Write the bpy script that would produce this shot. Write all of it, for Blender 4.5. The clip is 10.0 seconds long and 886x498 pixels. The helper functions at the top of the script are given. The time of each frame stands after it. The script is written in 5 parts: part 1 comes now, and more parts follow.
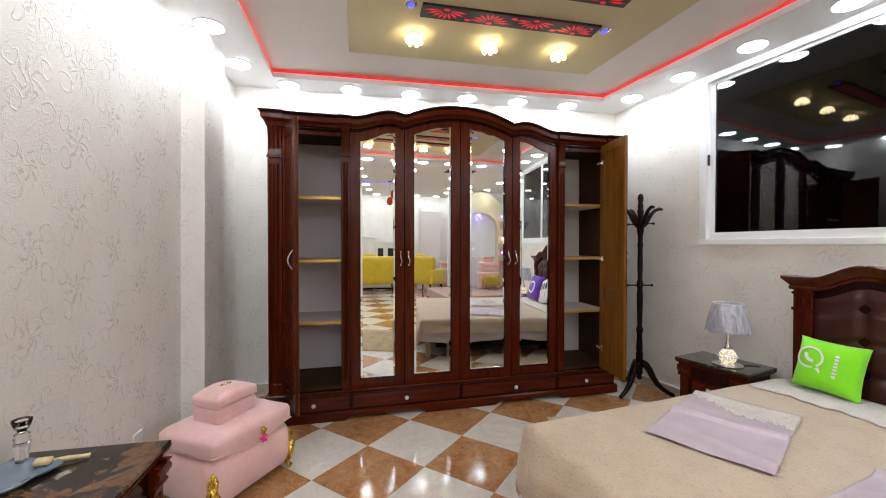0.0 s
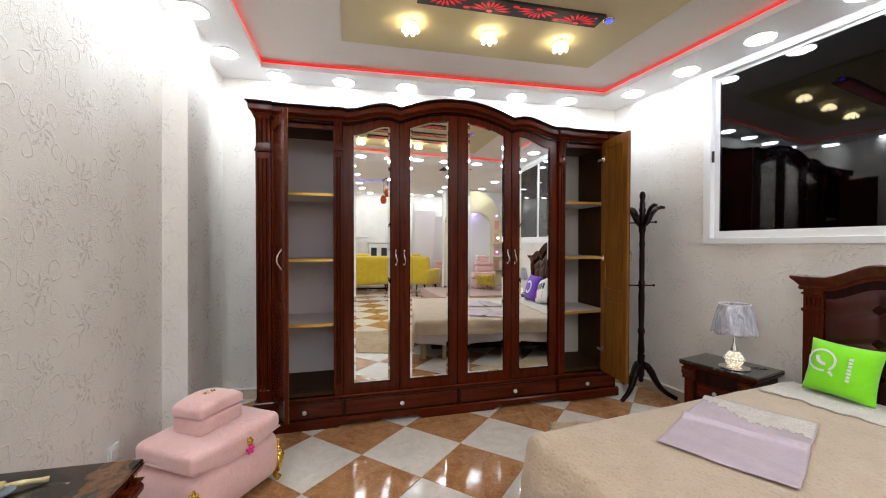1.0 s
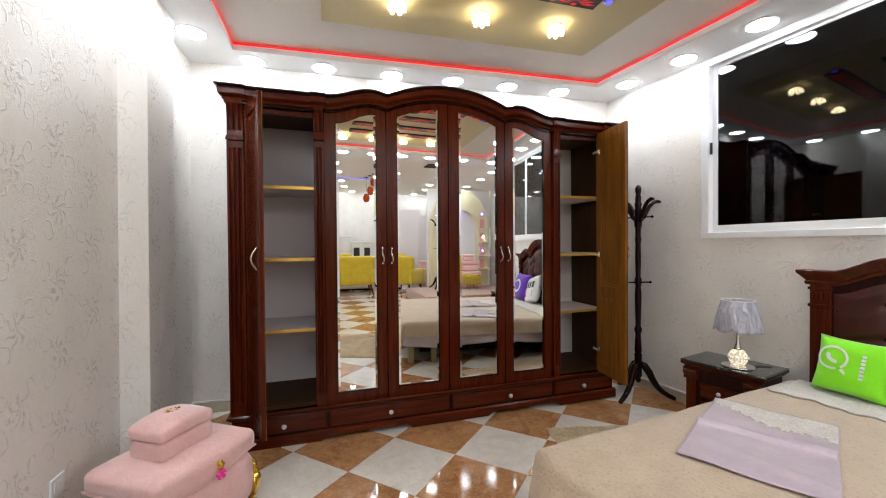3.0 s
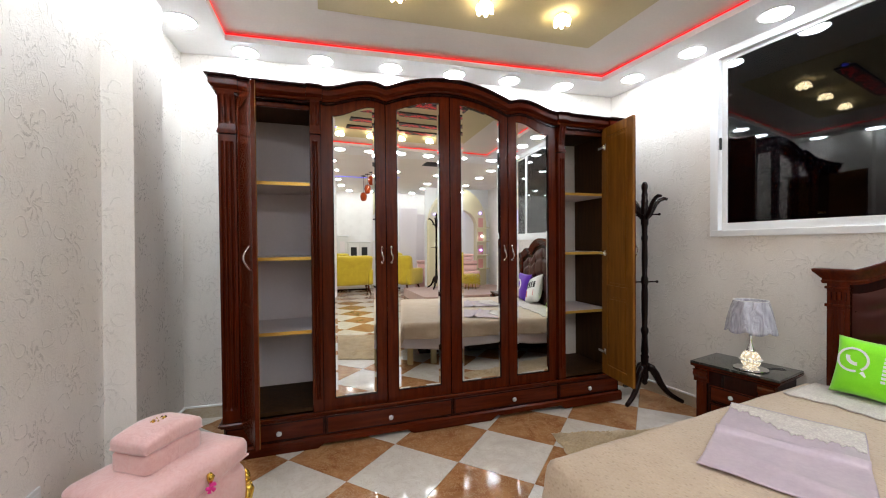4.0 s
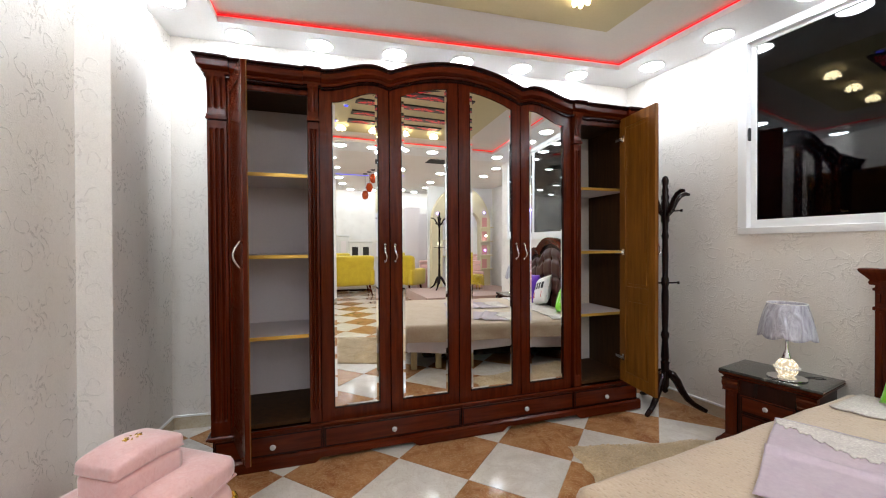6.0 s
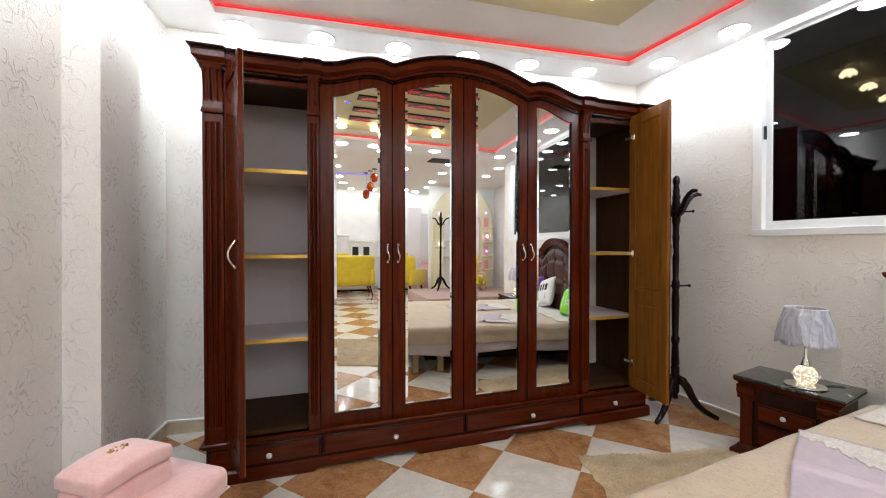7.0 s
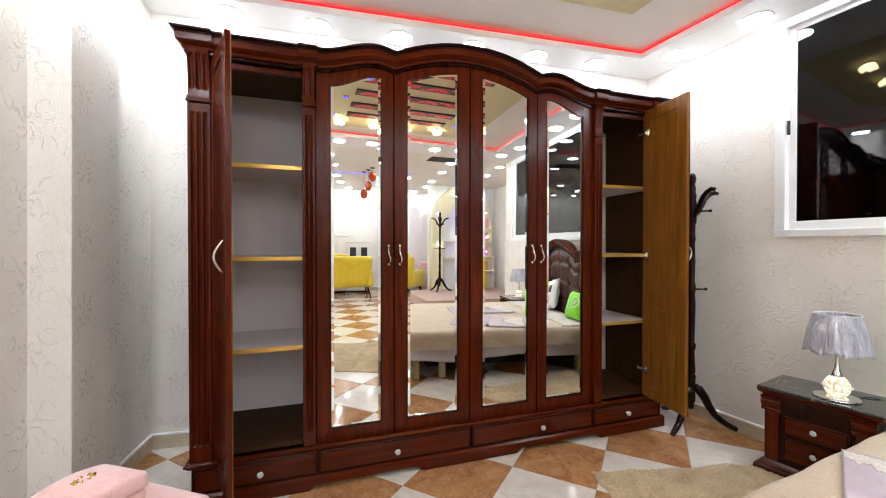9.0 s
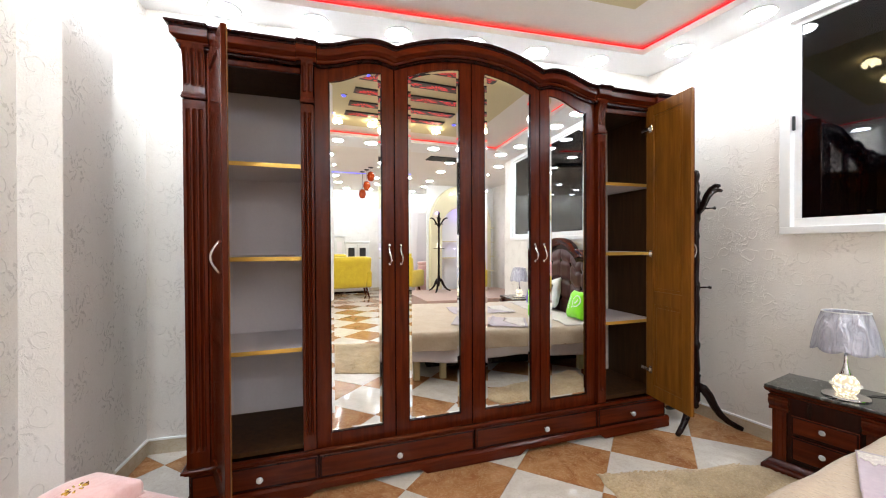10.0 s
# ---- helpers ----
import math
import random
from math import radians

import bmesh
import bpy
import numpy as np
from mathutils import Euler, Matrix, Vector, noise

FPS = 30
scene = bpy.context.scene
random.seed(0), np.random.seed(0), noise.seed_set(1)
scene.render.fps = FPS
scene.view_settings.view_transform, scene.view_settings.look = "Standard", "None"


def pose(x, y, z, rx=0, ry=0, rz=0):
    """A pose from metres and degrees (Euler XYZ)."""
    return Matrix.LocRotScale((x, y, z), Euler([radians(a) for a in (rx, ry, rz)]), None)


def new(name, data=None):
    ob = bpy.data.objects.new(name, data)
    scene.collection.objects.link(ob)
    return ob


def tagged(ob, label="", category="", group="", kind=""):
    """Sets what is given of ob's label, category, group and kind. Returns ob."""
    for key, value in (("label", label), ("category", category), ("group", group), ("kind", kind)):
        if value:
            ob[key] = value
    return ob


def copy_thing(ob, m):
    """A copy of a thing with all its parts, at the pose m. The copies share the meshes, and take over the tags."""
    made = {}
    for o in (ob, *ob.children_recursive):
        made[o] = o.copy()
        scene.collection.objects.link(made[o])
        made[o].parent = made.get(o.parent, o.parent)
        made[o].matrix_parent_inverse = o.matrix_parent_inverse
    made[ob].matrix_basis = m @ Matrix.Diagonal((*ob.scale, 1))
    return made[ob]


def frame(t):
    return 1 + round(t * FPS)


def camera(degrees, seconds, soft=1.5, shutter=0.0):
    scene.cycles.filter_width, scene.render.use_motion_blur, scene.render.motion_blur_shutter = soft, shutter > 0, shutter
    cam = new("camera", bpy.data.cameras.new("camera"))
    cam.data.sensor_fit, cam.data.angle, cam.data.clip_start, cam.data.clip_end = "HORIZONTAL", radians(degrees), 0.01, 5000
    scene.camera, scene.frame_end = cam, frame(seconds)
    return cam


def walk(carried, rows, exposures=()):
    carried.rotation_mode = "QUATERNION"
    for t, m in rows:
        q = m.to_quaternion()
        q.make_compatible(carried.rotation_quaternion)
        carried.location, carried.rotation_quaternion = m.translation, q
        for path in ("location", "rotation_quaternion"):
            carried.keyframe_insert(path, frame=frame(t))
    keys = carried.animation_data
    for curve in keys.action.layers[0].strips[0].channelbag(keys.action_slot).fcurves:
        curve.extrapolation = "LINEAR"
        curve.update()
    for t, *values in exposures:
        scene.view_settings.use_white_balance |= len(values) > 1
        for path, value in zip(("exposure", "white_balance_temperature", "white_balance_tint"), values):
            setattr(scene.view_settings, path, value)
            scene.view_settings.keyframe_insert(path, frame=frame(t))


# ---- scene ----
cam = camera(97.2, 10.0, soft=1.1)
METRES, EYE, TILT, LEAN, TURN = 0.972, 1.35, 0.0, 0.0, -12.7
ROWS = [
    (0.0, 0.0, 0.0, 0.0, 0.0, -0.39, -0.29),
    (0.5, -0.0141, 0.064, -0.0056, -0.37, -0.4, -0.34),
    (1.0, -0.031, 0.1282, -0.0068, -1.0, -0.43, -0.32),
    (1.5, -0.0444, 0.1874, -0.0102, -1.84, -0.44, -0.34),
    (2.0, -0.0552, 0.236, -0.0182, -2.54, -0.43, -0.05),
    (2.5, -0.0696, 0.2815, -0.0246, -3.09, -0.42, 0.12),
    (4.0, -0.1117, 0.4433, -0.0389, -3.99, -0.46, 0.27),
    (4.5, -0.1169, 0.5052, -0.0451, -3.95, -0.44, 0.32),
    (5.0, -0.1248, 0.5585, -0.0524, -3.9, -0.42, 0.27),
    (5.5, -0.1329, 0.6064, -0.0591, -3.82, -0.39, 0.27),
    (7.0, -0.1642, 0.7541, -0.0605, -3.78, -0.3, -0.21),
    (7.5, -0.1746, 0.8018, -0.0559, -3.71, -0.27, -0.21),
    (8.0, -0.1862, 0.8484, -0.0523, -3.73, -0.23, -0.25),
    (8.5, -0.1947, 0.8894, -0.0519, -3.92, -0.22, -0.23),
    (9.0, -0.199, 0.9245, -0.0545, -4.16, -0.24, -0.26),
    (9.5, -0.2082, 0.9506, -0.0589, -4.33, -0.21, -0.09),
    (10.0, -0.2183, 0.9689, -0.0608, -4.45, -0.22, 0.08),
]
EXPOSURES = [(0.0, 0.07), (2.5, 0.08), (5.5, 0.18), (9.0, 0.56), (10.0, 0.66)]
walk(cam, [(t, pose(0, 0, EYE, TILT, LEAN, TURN) @ pose(METRES * x, METRES * y, METRES * z, 90 + pitch, roll, yaw)) for t, x, y, z, yaw, pitch, roll in ROWS], EXPOSURES)

# ---- light and exposure ----
world = bpy.data.worlds.new("night")
world.use_nodes = True
world.node_tree.nodes["Background"].inputs[0].default_value = (0.01, 0.012, 0.02, 1)
world.node_tree.nodes["Background"].inputs[1].default_value = 0.3
scene.world = world
SOFFIT, CEIL = 2.78, 2.85


# ---- materials ----
def mat(name, rough=0.5, metal=0.0, col=(0.5, 0.5, 0.5), **more):
    m = bpy.data.materials.new(name)
    m.use_nodes = True
    b = m.node_tree.nodes["Principled BSDF"]
    b.inputs["Base Color"].default_value = (*col, 1)
    b.inputs["Roughness"].default_value = rough
    b.inputs["Metallic"].default_value = metal
    for k, v in more.items():
        b.inputs[k.replace("_", " ")].default_value = v
    return m


def node(m, kind, data_type=None, blend_type=None, operation=None):
    n = m.node_tree.nodes.new(kind)
    if data_type:
        n.data_type = data_type
    if blend_type:
        n.blend_type = blend_type
    if operation:
        n.operation = operation
    return n


def wire(m, a, b):
    m.node_tree.links.new(a, b)


def bsdf(m):
    return m.node_tree.nodes["Principled BSDF"]


def coords(m, scale=(1, 1, 1), where="Object"):
    c = node(m, "ShaderNodeTexCoord")
    p = node(m, "ShaderNodeMapping")
    p.inputs["Scale"].default_value = scale
    wire(m, c.outputs[where], p.inputs["Vector"])
    return p.outputs["Vector"]


def place(m, scale=(1, 1, 1)):
    c = node(m, "ShaderNodeNewGeometry")
    p = node(m, "ShaderNodeMapping")
    p.inputs["Scale"].default_value = scale
    wire(m, c.outputs["Position"], p.inputs["Vector"])
    return p.outputs["Vector"]


def noise_tex(m, vec, scale, detail=4.0, dist=0.0, rough=0.55):
    n = node(m, "ShaderNodeTexNoise")
    for k, v in (("Scale", scale), ("Detail", detail), ("Distortion", dist), ("Roughness", rough)):
        n.inputs[k].default_value = v
    if vec is not None:
        wire(m, vec, n.inputs["Vector"])
    return n.outputs["Fac"]


def ramp(m, fac, stops):
    r = node(m, "ShaderNodeValToRGB")
    e = r.color_ramp.elements
    while len(e) < len(stops):
        e.new(0.5)
    for i, (p, c) in enumerate(stops):
        e[i].position = p
        e[i].color = (*c, 1) if not isinstance(c, float) else (c, c, c, 1)
    wire(m, fac, r.inputs["Fac"])
    return r.outputs["Color"]


def mix(m, fac, a, b, how="MIX"):
    n = node(m, "ShaderNodeMix", data_type="RGBA", blend_type=how)
    for key, v in ((0, fac), (6, a), (7, b)):
        if hasattr(v, "is_linked") or hasattr(v, "links"):
            wire(m, v, n.inputs[key])
        elif key == 0:
            n.inputs[0].default_value = v
        else:
            n.inputs[key].default_value = (*v, 1)
    return n.outputs[2]


def bump(m, height, strength=0.3, dist=0.01):
    n = node(m, "ShaderNodeBump")
    n.inputs["Strength"].default_value, n.inputs["Distance"].default_value = strength, dist
    wire(m, height, n.inputs["Height"])
    wire(m, n.outputs["Normal"], bsdf(m).inputs["Normal"])


def tint(m, out, socket="Base Color"):
    wire(m, out, bsdf(m).inputs[socket])


def glow(name, col, strength, body=(0.8, 0.8, 0.8)):
    m = mat(name, 0.4, 0, body)
    b = bsdf(m)
    b.inputs["Emission Color"].default_value = (*col, 1)
    b.inputs["Emission Strength"].default_value = strength
    return m


def wood(name, dark, light, grain=(14, 14, 1.2), rough=0.2, coat=0.03, fine=(90, 90, 5)):
    m = mat(name, rough, 0, light, Coat_Weight=coat, Coat_Roughness=0.15, Specular_IOR_Level=0.17)
    v = coords(m, grain)
    a = noise_tex(m, v, 2.2, 5, 0.6)
    c = ramp(m, a, [(0.25, dark), (0.75, light)])
    v2 = coords(m, fine)
    f = noise_tex(m, v2, 2, 3)
    tint(m, mix(m, 0.14, c, ramp(m, f, [(0.35, (0.35, 0.35, 0.35)), (0.65, (1.0, 1.0, 1.0))]), "MULTIPLY"))
    bump(m, f, 0.06, 0.002)
    return m


def calc(m, op, a, b=None, clamp=False):
    """One arithmetic node; a and b are sockets or numbers."""
    n = node(m, "ShaderNodeMath", operation=op)
    n.use_clamp = clamp
    for i, v in enumerate((a, b)):
        if v is None:
            continue
        if hasattr(v, "is_linked"):
            wire(m, v, n.inputs[i])
        else:
            n.inputs[i].default_value = v
    return n.outputs[0]


def wallpaper():
    """Pale embossed damask paper: half-drop rows of leafy blossoms between C-scrolls, with a fine glittering grain."""
    m = mat("wallpaper", 0.5)
    v = place(m)
    warp = node(m, "ShaderNodeTexNoise")
    warp.inputs["Scale"].default_value, warp.inputs["Detail"].default_value = 9.0, 2.0
    wire(m, v, warp.inputs["Vector"])
    bend = node(m, "ShaderNodeVectorMath", operation="MULTIPLY_ADD")
    bend.inputs[1].default_value = (0.055, 0.055, 0.055)
    wire(m, warp.outputs["Color"], bend.inputs[0])
    wire(m, v, bend.inputs[2])
    sep = node(m, "ShaderNodeSeparateXYZ")
    wire(m, bend.outputs[0], sep.inputs[0])
    period = 0.30
    u = calc(m, "DIVIDE", calc(m, "ADD", sep.outputs[0], sep.outputs[1]), period * 0.8)
    drop = calc(m, "MULTIPLY", calc(m, "FLOOR", u), 0.5)
    w = calc(m, "ADD", calc(m, "DIVIDE", sep.outputs[2], period), drop)
    fu = calc(m, "SUBTRACT", calc(m, "FRACT", u), 0.5)
    fw = calc(m, "SUBTRACT", calc(m, "FRACT", w), 0.5)

    def polar(cx, cz):
        dx, dz = calc(m, "SUBTRACT", fu, cx), calc(m, "SUBTRACT", fw, cz)
        r = calc(m, "SQRT", calc(m, "ADD", calc(m, "MULTIPLY", dx, dx), calc(m, "MULTIPLY", dz, dz)))
        return r, calc(m, "ARCTAN2", dz, dx)

    total = None
    for cx, cz, r0, turn, spin in ((0.31, 0.25, 0.060, 0.5, 1), (-0.31, 0.20, 0.050, 2.2, -1), (0.29, -0.27, 0.048, -1.0, -1), (-0.28, -0.30, 0.062, 3.6, 1)):
        r, th = polar(cx, cz)
        # a spiral line: its radius grows with the angle, open towards one side
        ang = calc(m, "FRACT", calc(m, "ADD", calc(m, "MULTIPLY", th, spin / (2 * math.pi)), turn / (2 * math.pi) + 2.0))
        gap = calc(m, "ABSOLUTE", calc(m, "SUBTRACT", r, calc(m, "ADD", calc(m, "MULTIPLY", ang, 0.115), r0)))
        wide = calc(m, "ADD", calc(m, "MULTIPLY", calc(m, "SINE", calc(m, "MULTIPLY", ang, math.pi)), 0.018), 0.004)
        line = calc(m, "SUBTRACT", 1.0, calc(m, "DIVIDE", gap, wide), clamp=True)
        total = line if total is None else calc(m, "MAXIMUM", total, line)
    r, th = polar(0.0, 0.0)
    rr = noise_tex(m, v, 38, 2, 1.2)
    stroke = calc(m, "SINE", calc(m, "ADD", calc(m, "ADD", calc(m, "MULTIPLY", th, 7.0), calc(m, "MULTIPLY", r, 26.0)), calc(m, "MULTIPLY", rr, 7.0)))
    reach = calc(m, "SUBTRACT", 1.0, calc(m, "MULTIPLY", r, 3.0), clamp=True)
    reach = calc(m, "MULTIPLY", reach, 2.2, clamp=True)
    leafy = calc(m, "MULTIPLY", ramp(m, stroke, [(0.25, 0.0), (0.75, 1.0)]), reach)
    total = calc(m, "MAXIMUM", total, leafy)
    sprig = ramp(m, noise_tex(m, v, 21, 2, 2.4), [(0.43, 0.0), (0.49, 0.5), (0.51, 0.5), (0.57, 0.0)])
    spread_mask = ramp(m, noise_tex(m, v, 6.0, 1), [(0.40, 0.1), (0.58, 1.0)])
    both = calc(m, "MAXIMUM", total, calc(m, "MULTIPLY", sprig, spread_mask))
    worn = ramp(m, noise_tex(m, v, 60, 3), [(0.36, 0.25), (0.56, 1.0)])
    both = calc(m, "MULTIPLY", both, worn)
    fine = noise_tex(m, v, 190, 3)
    cloud = ramp(m, noise_tex(m, place(m, (1, 1, 0.4)), 2.3, 4), [(0.3, (0.755, 0.705, 0.645)), (0.68, (0.84, 0.80, 0.75))])
    # raised lines tinted darker, which paints in part of the relief's shadow
    c = mix(m, ramp(m, both, [(0.0, 0.0), (1.0, 0.30)]), cloud, (0.50, 0.45, 0.41))
    c = mix(m, 0.16, c, ramp(m, fine, [(0.3, 0.5), (0.7, 1.0)]), "MULTIPLY")
    tint(m, c)
    tint(m, ramp(m, both, [(0.0, 0.46), (1.0, 0.17)]), "Roughness")
    bump(m, mix(m, 0.08, both, fine), 0.6, 0.0035)
    return m


def marble_tile(name, a, b, vein):
    m = mat(name, 0.07, 0, a, Specular_IOR_Level=0.5)
    info = node(m, "ShaderNodeObjectInfo")
    add = node(m, "ShaderNodeVectorMath", operation="ADD")
    mul = node(m, "ShaderNodeMath", operation="MULTIPLY")
    mul.inputs[1].default_value = 40
    wire(m, info.outputs["Random"], mul.inputs[0])
    wire(m, coords(m), add.inputs[0])
    wire(m, mul.outputs[0], add.inputs[1])
    v = add.outputs[0]
    n1 = noise_tex(m, v, 5, 8, 1.6, 0.62)
    n2 = noise_tex(m, v, 13, 6, 2.5)
    c = ramp(m, n1, [(0.32, a), (0.68, b)])
    c = mix(m, ramp(m, n2, [(0.47, 0.0), (0.5, 0.55), (0.53, 0.0)]), c, vein)
    tint(m, c)
    r = noise_tex(m, v, 4, 2)
    tint(m, ramp(m, r, [(0.3, 0.05), (0.7, 0.11)]), "Roughness")
    return m


def fabric(name, a, b, scale=320, rough=0.85, sheen=0.3, relief=0.35):
    m = mat(name, rough, 0, a, Sheen_Weight=sheen)
    v = coords(m)
    f = noise_tex(m, v, scale, 2)
    big = noise_tex(m, v, 9, 4)
    tint(m, mix(m, 0.5, ramp(m, f, [(0.3, a), (0.7, b)]), ramp(m, big, [(0.3, a), (0.7, b)])))
    bump(m, f, relief, 0.002)
    return m


def plaster(name, col, rough=0.75):
    m = mat(name, rough, 0, col)
    f = noise_tex(m, place(m), 60, 3)
    g = noise_tex(m, place(m), 1.5, 3)
    d = tuple(x * 0.93 for x in col)
    tint(m, mix(m, 0.5, ramp(m, g, [(0.3, d), (0.7, col)]), ramp(m, f, [(0.3, d), (0.7, col)])))
    bump(m, f, 0.05, 0.001)
    return m


RED_D, RED_L = (0.038, 0.0048, 0.0014), (0.104, 0.0146, 0.0032)
MAHOG = wood("mahogany", RED_D, RED_L)
MAHOG_H = wood("mahogany_crosswise", RED_D, RED_L, grain=(1.2, 14, 14), fine=(5, 90, 90))
MAHOG_DARK = wood("mahogany_dark", (0.007, 0.0013, 0.0009), (0.026, 0.0042, 0.0022))
OAK = wood("oiled_oak", (0.135, 0.047, 0.006), (0.26, 0.103, 0.0145), rough=0.35)
WALNUT = wood("brown_board", (0.036, 0.015, 0.005), (0.072, 0.031, 0.009), rough=0.6, coat=0.0)
EBONY = wood("ebony", (0.006, 0.0028, 0.0024), (0.017, 0.0065, 0.005), rough=0.25)
PINE = wood("pale_pine", (0.45, 0.36, 0.18), (0.6, 0.5, 0.28), rough=0.6, coat=0.0)
LAMINATE = plaster("mauve_laminate", (0.82, 0.75, 0.765), 0.5)
GOLD_EDGE = mat("gold_edge", 0.3, 0.6, (0.75, 0.48, 0.10))
MIRROR = mat("mirror_silver", 0.0, 1.0, (0.88, 0.89, 0.87))
CHROME = mat("chrome", 0.12, 1.0, (0.8, 0.8, 0.8))
CRYSTAL = mat("crystal", 0.04, 0.0, (0.95, 0.95, 0.95), IOR=1.5, Transmission_Weight=0.55)
GOLD = mat("gilded", 0.25, 1.0, (0.80, 0.55, 0.10))
PAPER = wallpaper()
WHITE = plaster("white_ceiling_paint", (0.86, 0.855, 0.85))
CREAM = plaster("cream_ceiling_paint", (0.83, 0.79, 0.74))
OLIVE = plaster("olive_ceiling_paint", (0.65, 0.57, 0.345))
PVC = mat("white_window_profile", 0.3, 0, (0.78, 0.78, 0.78))
TILE_BROWN = marble_tile("brown_marble", (0.27, 0.105, 0.035), (0.46, 0.235, 0.105), (0.55, 0.36, 0.2))
TILE_WHITE = marble_tile("white_marble", (0.57, 0.51, 0.45), (0.70, 0.65, 0.59), (0.5, 0.42, 0.34))
GROUT = plaster("grout", (0.42, 0.36, 0.29))
SKIRT = marble_tile("beige_skirting", (0.50, 0.42, 0.30), (0.62, 0.55, 0.43), (0.45, 0.35, 0.22))
NIGHT = mat("night_glass", 0.015, 0, (0.05, 0.055, 0.06), IOR=1.52, Transmission_Weight=1.0)
PINK = fabric("pink_velvet", (0.70, 0.38, 0.355), (0.80, 0.50, 0.475), 90, 0.55, 0.6, 0.15)
# paler patches in the base colour, painted highlights of crushed velvet
_p = noise_tex(PINK, coords(PINK), 13, 5, 2.2)
_o = bsdf(PINK).inputs["Base Color"].links[0].from_socket
tint(PINK, mix(PINK, ramp(PINK, _p, [(0.45, 0.0), (0.68, 0.4)]), _o, (0.76, 0.52, 0.50)))
bump(PINK, _p, 0.35, 0.012)
COVER = fabric("cream_bedcover", (0.45, 0.335, 0.235), (0.55, 0.435, 0.32), 120, 0.85, 0.2, 0.5)
_c = node(COVER, "ShaderNodeTexVoronoi")
_c.inputs["Scale"].default_value = 72
wire(COVER, coords(COVER, (1, 0.55, 1)), _c.inputs["Vector"])
_d = ramp(COVER, _c.outputs["Distance"], [(0.12, (0.62, 0.58, 0.52)), (0.32, (1.0, 1.0, 1.0))])
_o = bsdf(COVER).inputs["Base Color"].links[0].from_socket
tint(COVER, mix(COVER, 0.5, _o, _d, "MULTIPLY"))
bump(COVER, _c.outputs["Distance"], 0.5, 0.004)
LILAC = fabric("lilac_satin", (0.43, 0.335, 0.385), (0.52, 0.415, 0.46), 60, 0.27, 0.4, 0.05)
LACE = fabric("ivory_lace", (0.46, 0.42, 0.36), (0.76, 0.71, 0.64), 110, 0.9, 0.1, 0.9)
_c = node(LACE, "ShaderNodeTexVoronoi")
_c.inputs["Scale"].default_value = 95
wire(LACE, coords(LACE), _c.inputs["Vector"])
_o = bsdf(LACE).inputs["Base Color"].links[0].from_socket
tint(LACE, mix(LACE, ramp(LACE, _c.outputs["Distance"], [(0.30, 0.0), (0.62, 0.45)]), _o, (0.46, 0.38, 0.38)))
bump(LACE, _c.outputs["Distance"], 0.7, 0.004)
GREEN = fabric("lime_plush", (0.20, 0.72, 0.005), (0.27, 0.82, 0.012), 200, 0.9, 0.3, 0.3)
PURPLE = fabric("purple_plush", (0.10, 0.02, 0.36), (0.14, 0.035, 0.45), 200, 0.9, 0.3, 0.3)
WHITE_CLOTH = fabric("white_cloth", (0.70, 0.69, 0.68), (0.82, 0.81, 0.80), 200, 0.9, 0.2, 0.3)
BLACK = mat("black_print", 0.7, 0, (0.02, 0.02, 0.02))
RED_PRINT = mat("red_print", 0.7, 0, (0.55, 0.02, 0.02))
LEATHER = mat("brown_leather", 0.36, 0, (0.050, 0.010, 0.008), Coat_Weight=0.08, Specular_IOR_Level=0.3)
LED_WHITE = glow("led_white", (0.868, 0.952, 1.04), 63.0)
LED_RED = glow("led_red", (1.0, 0.004, 0.008), 1.5, (0.4, 0.02, 0.02))
LED_BLUE = glow("led_blue", (0.08, 0.09, 1.0), 1.5, (0.05, 0.05, 0.4))
LAMP_WARM = glow("lamp_warm", (1.0, 0.82, 0.48), 17.0)
MUSTARD = fabric("mustard_velvet", (0.50, 0.34, 0.004), (0.66, 0.48, 0.012), 60, 0.75, 0.5, 0.2)
SKIRT_CLOTH = fabric("pale_lilac_cloth", (0.58, 0.52, 0.54), (0.68, 0.62, 0.63), 80, 0.5, 0.2, 0.1)
RUG = fabric("brown_shag", (0.36, 0.25, 0.135), (0.64, 0.49, 0.30), 60, 0.95, 0.3, 0.4)


# ---- mesh helpers ----
def part(name, bm, material, parent=None, label="", smooth=False):
    me = bpy.data.meshes.new(name)
    bmesh.ops.recalc_face_normals(bm, faces=bm.faces)
    bm.to_mesh(me)
    bm.free()
    if smooth:
        for p in me.polygons:
            p.use_smooth = True
    me.materials.append(material)
    ob = new(name, me)
    if parent is not None:
        ob.parent = parent
    if label:
        ob["label"] = label
    return ob


def thing(name, m, label, category, group=""):
    ob = new(name)
    ob.matrix_basis = m
    return tagged(ob, label, category, group)


def box(bm, x0, x1, y0, y1, z0, z1, bev=0.0, m=None):
    r = bmesh.ops.create_cube(bm, size=1)
    vs = r["verts"]
    for v in vs:
        v.co = Vector(((x0 + x1) / 2 + v.co.x * (x1 - x0), (y0 + y1) / 2 + v.co.y * (y1 - y0), (z0 + z1) / 2 + v.co.z * (z1 - z0)))
    if bev > 0:
        es = list({e for v in vs for e in v.link_edges})
        r = bmesh.ops.bevel(bm, geom=es, offset=bev, segments=2, affect="EDGES", profile=0.5)
        vs = list({v for f in r["faces"] for v in f.verts} | {v for v in vs if v.is_valid})
    if m is not None:
        for v in vs:
            v.co = m @ v.co
    return bm


def bx(*a, **k):
    return box(bmesh.new(), *a, **k)


